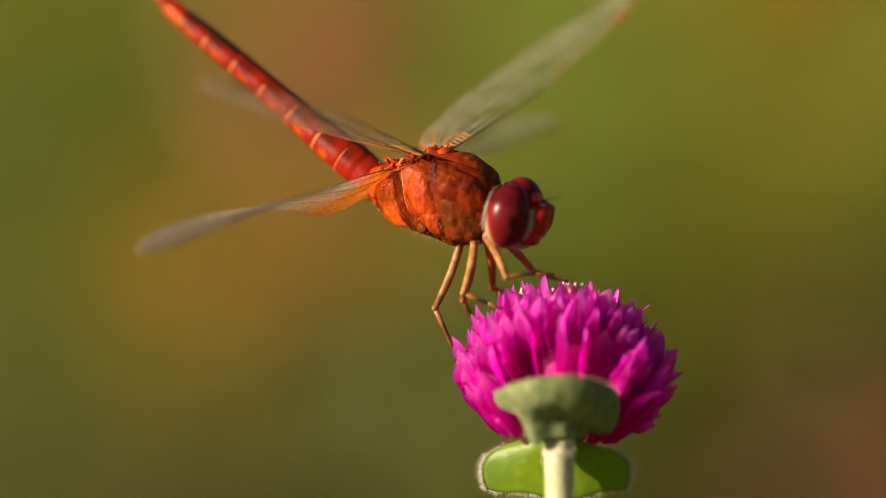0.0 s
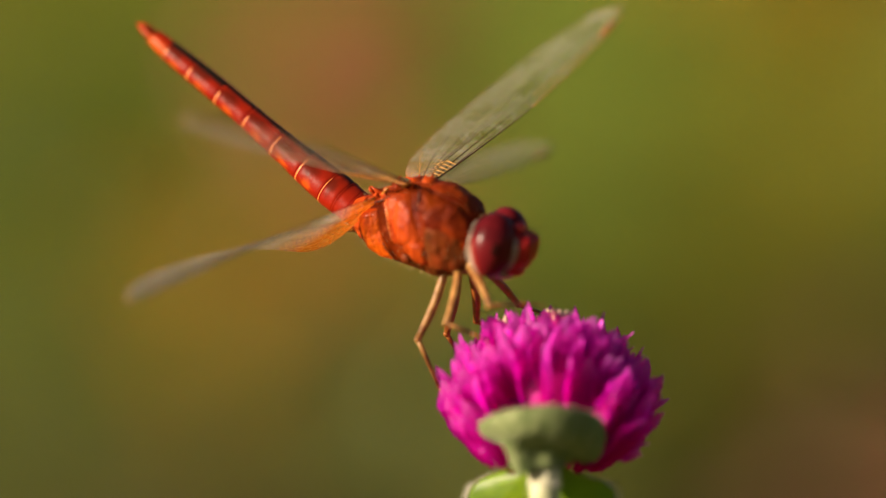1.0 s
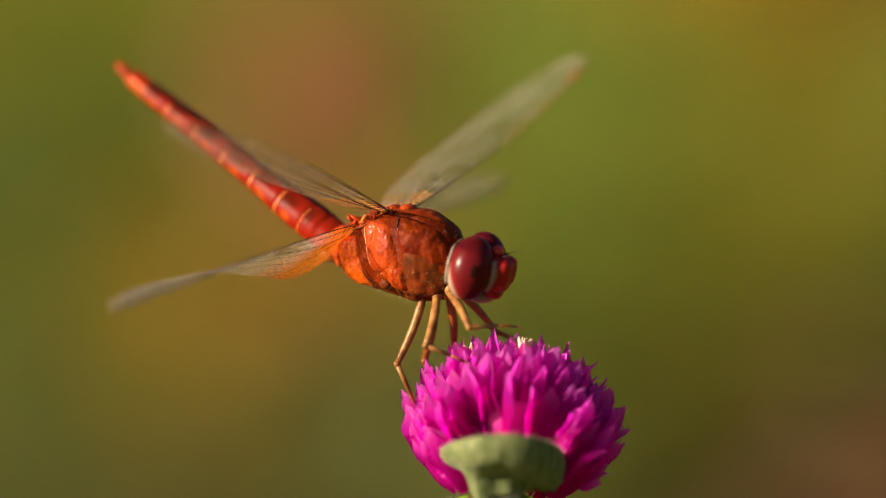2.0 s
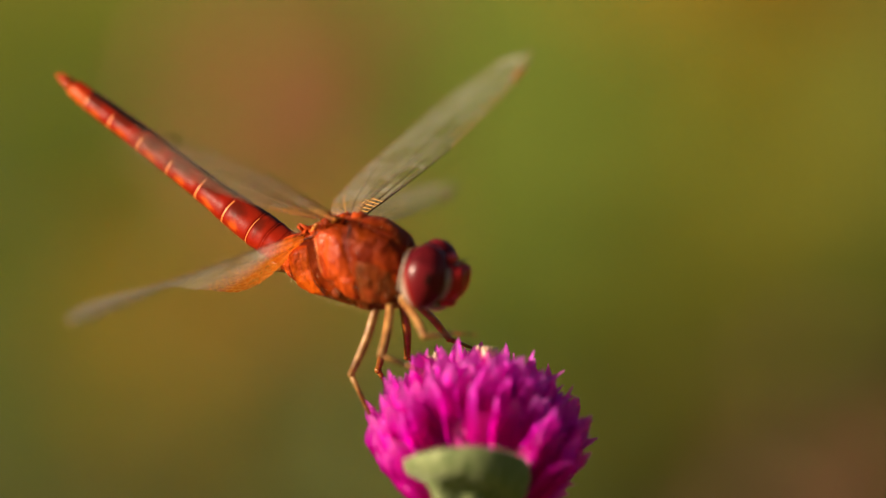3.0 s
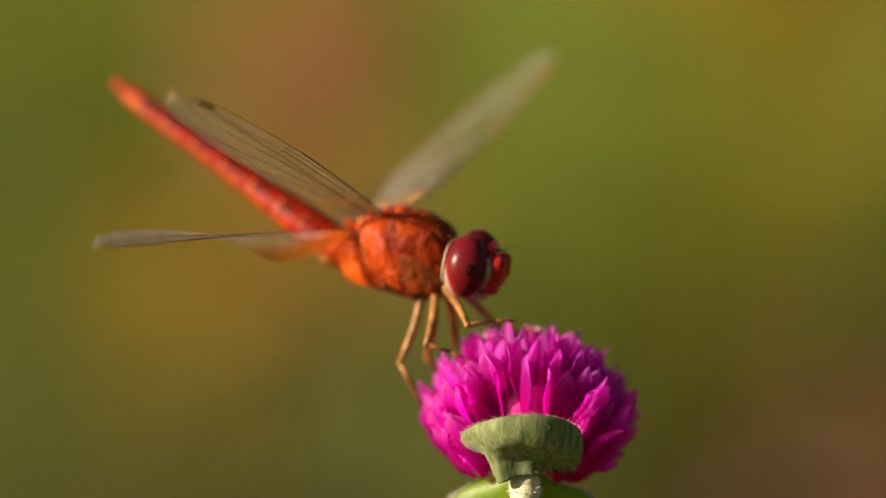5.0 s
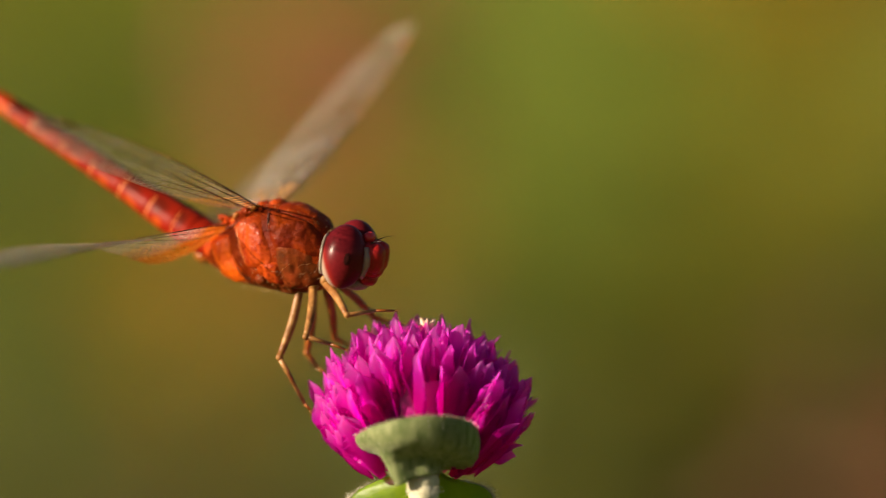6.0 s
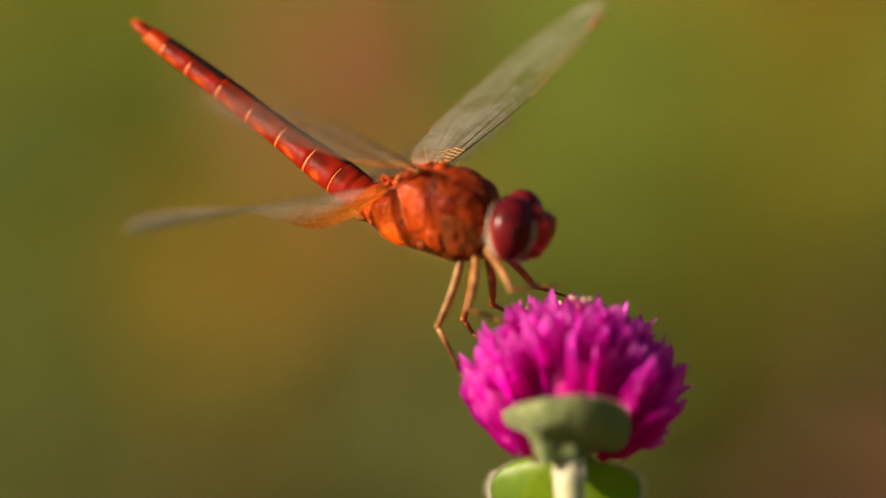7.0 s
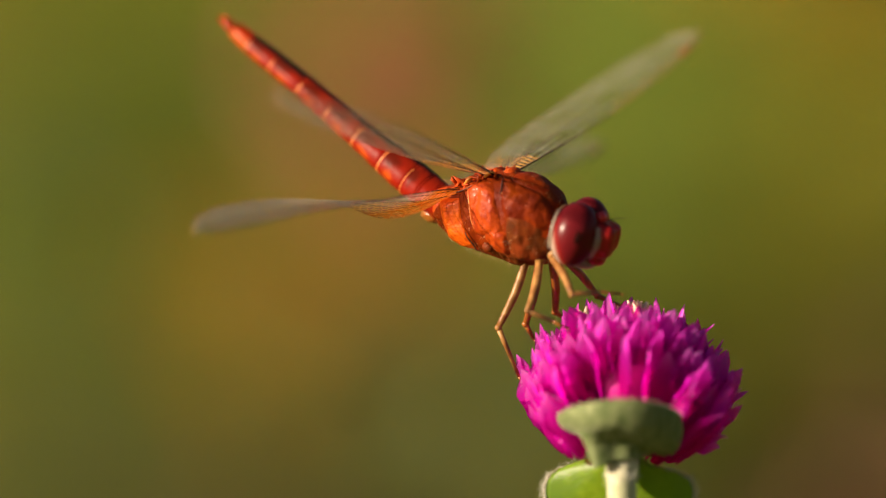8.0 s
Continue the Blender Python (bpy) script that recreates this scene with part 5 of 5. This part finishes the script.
    walk(wings["LF"], [
        (0.0, pose(-0.00104, 0.00195, 0.00420, 174.32, -18.05, 86.85)),
        (0.5, pose(-0.00104, 0.00195, 0.00420, 174.91, -18.49, 84.99)),
        (1.0, pose(-0.00104, 0.00195, 0.00420, 174.42, -23.81, 86.58)),
        (2.5, pose(-0.00104, 0.00195, 0.00420, 173.94, -21.84, 87.98)),
        (3.0, pose(-0.00104, 0.00195, 0.00420, 173.89, -23.23, 88.08)),
        (3.5, pose(-0.00104, 0.00195, 0.00420, 173.80, -20.89, 88.43)),
        (4.0, pose(-0.00104, 0.00195, 0.00420, 173.70, -20.95, 88.73)),
        (4.2, pose(-0.00104, 0.00195, 0.00420, 172.58, -21.74, 91.96)),
        (5.3, pose(-0.00104, 0.00195, 0.00420, 172.74, -20.01, 91.71)),
        (5.5, pose(-0.00104, 0.00195, 0.00420, 174.67, -21.56, 85.82)),
        (6.0, pose(-0.00104, 0.00195, 0.00420, 171.87, -25.81, 93.39)),
        (6.5, pose(-0.00104, 0.00195, 0.00420, 173.86, -24.14, 88.14)),
        (7.0, pose(-0.00104, 0.00195, 0.00420, 173.75, -19.61, 88.64)),
        (7.2, pose(-0.00104, 0.00195, 0.00420, 173.34, -22.02, 89.73)),
        (7.5, pose(-0.00104, 0.00195, 0.00420, 173.91, -22.18, 88.06)),
        (8.0, pose(-0.00104, 0.00195, 0.00420, 174.37, -19.37, 86.71)),
    ])
    walk(wings["RF"], [
        (0.0, pose(-0.00107, -0.00188, 0.00440, 13.04, -22.11, -94.89)),
        (0.5, pose(-0.00107, -0.00188, 0.00440, 13.84, -22.82, -96.97)),
        (1.0, pose(-0.00107, -0.00188, 0.00440, 12.54, -18.84, -93.46)),
        (2.5, pose(-0.00107, -0.00188, 0.00440, 13.11, -21.13, -95.06)),
        (3.0, pose(-0.00107, -0.00188, 0.00440, 11.63, -20.65, -91.01)),
        (3.5, pose(-0.00107, -0.00188, 0.00440, 11.73, -21.52, -91.34)),
        (4.0, pose(-0.00107, -0.00188, 0.00440, 12.77, -22.02, -94.16)),
        (4.2, pose(-0.00107, -0.00188, 0.00440, 14.74, -30.89, -98.69)),
        (5.3, pose(-0.00107, -0.00188, 0.00440, 12.78, -26.00, -94.25)),
        (5.5, pose(-0.00107, -0.00188, 0.00440, 12.66, -18.53, -93.77)),
        (6.0, pose(-0.00107, -0.00188, 0.00440, 13.18, -22.97, -95.25)),
        (6.5, pose(-0.00107, -0.00188, 0.00440, 11.31, -22.16, -90.28)),
        (7.0, pose(-0.00107, -0.00188, 0.00440, 13.09, -22.66, -95.01)),
        (7.2, pose(-0.00107, -0.00188, 0.00440, 11.92, -19.08, -91.68)),
        (7.5, pose(-0.00107, -0.00188, 0.00440, 13.56, -23.44, -96.21)),
        (8.0, pose(-0.00107, -0.00188, 0.00440, 12.64, -19.39, -93.74)),
    ])
    walk(wings["RH"], [
        (0.0, pose(-0.00414, -0.00249, 0.00209, 33.43, 5.83, -99.30)),
        (0.5, pose(-0.00414, -0.00249, 0.00209, 38.48, 5.93, -98.53)),
        (1.0, pose(-0.00414, -0.00249, 0.00209, 36.72, 9.67, -96.51)),
        (2.5, pose(-0.00414, -0.00249, 0.00209, 36.09, 8.19, -97.46)),
        (3.0, pose(-0.00414, -0.00249, 0.00209, 37.80, 7.91, -95.53)),
        (3.5, pose(-0.00414, -0.00249, 0.00209, 21.57, 7.17, -97.38)),
        (4.0, pose(-0.00414, -0.00249, 0.00209, 10.40, 2.55, -100.36)),
        (4.2, pose(-0.00414, -0.00249, 0.00209, 32.51, -4.61, -103.27)),
        (5.3, pose(-0.00414, -0.00249, 0.00209, 19.51, -4.71, -102.44)),
        (5.5, pose(-0.00414, -0.00249, 0.00209, 25.37, -0.34, -102.92)),
        (6.0, pose(-0.00414, -0.00249, 0.00209, 22.45, -0.81, -96.41)),
        (6.5, pose(-0.00414, -0.00249, 0.00209, 20.33, 2.74, -102.38)),
        (7.0, pose(-0.00414, -0.00249, 0.00209, 30.40, -1.05, -103.48)),
        (7.2, pose(-0.00414, -0.00249, 0.00209, 23.42, 4.75, -99.53)),
        (7.5, pose(-0.00414, -0.00249, 0.00209, 17.34, 2.32, -102.32)),
        (8.0, pose(-0.00414, -0.00249, 0.00209, 21.31, 3.23, -102.62)),
    ])
    walk(wings["LH"], [
        (0.0, pose(-0.00386, 0.00184, 0.00247, 174.35, 4.00, 94.80)),
        (0.5, pose(-0.00386, 0.00184, 0.00247, 174.05, 5.14, 91.07)),
        (1.0, pose(-0.00386, 0.00184, 0.00247, 174.33, 1.02, 94.45)),
        (2.5, pose(-0.00386, 0.00184, 0.00247, 174.45, -0.49, 98.08)),
        (3.0, pose(-0.00386, 0.00184, 0.00247, 174.43, 0.16, 97.15)),
        (3.5, pose(-0.00386, 0.00184, 0.00247, 174.46, 1.32, 97.24)),
        (4.0, pose(-0.00386, 0.00184, 0.00247, 174.42, -2.58, 100.56)),
        (4.2, pose(-0.00386, 0.00184, 0.00247, 174.58, -0.52, 102.28)),
        (5.3, pose(-0.00386, 0.00184, 0.00247, 174.54, -2.45, 108.95)),
        (6.0, pose(-0.00386, 0.00184, 0.00247, 174.09, -6.58, 106.31)),
        (6.5, pose(-0.00386, 0.00184, 0.00247, 174.42, -3.01, 103.03)),
        (7.0, pose(-0.00386, 0.00184, 0.00247, 174.52, -0.98, 101.21)),
        (7.2, pose(-0.00386, 0.00184, 0.00247, 174.52, -1.67, 103.12)),
        (7.5, pose(-0.00386, 0.00184, 0.00247, 174.39, -3.21, 100.46)),
        (8.0, pose(-0.00386, 0.00184, 0.00247, 174.53, 0.87, 99.18)),
    ])


motions()
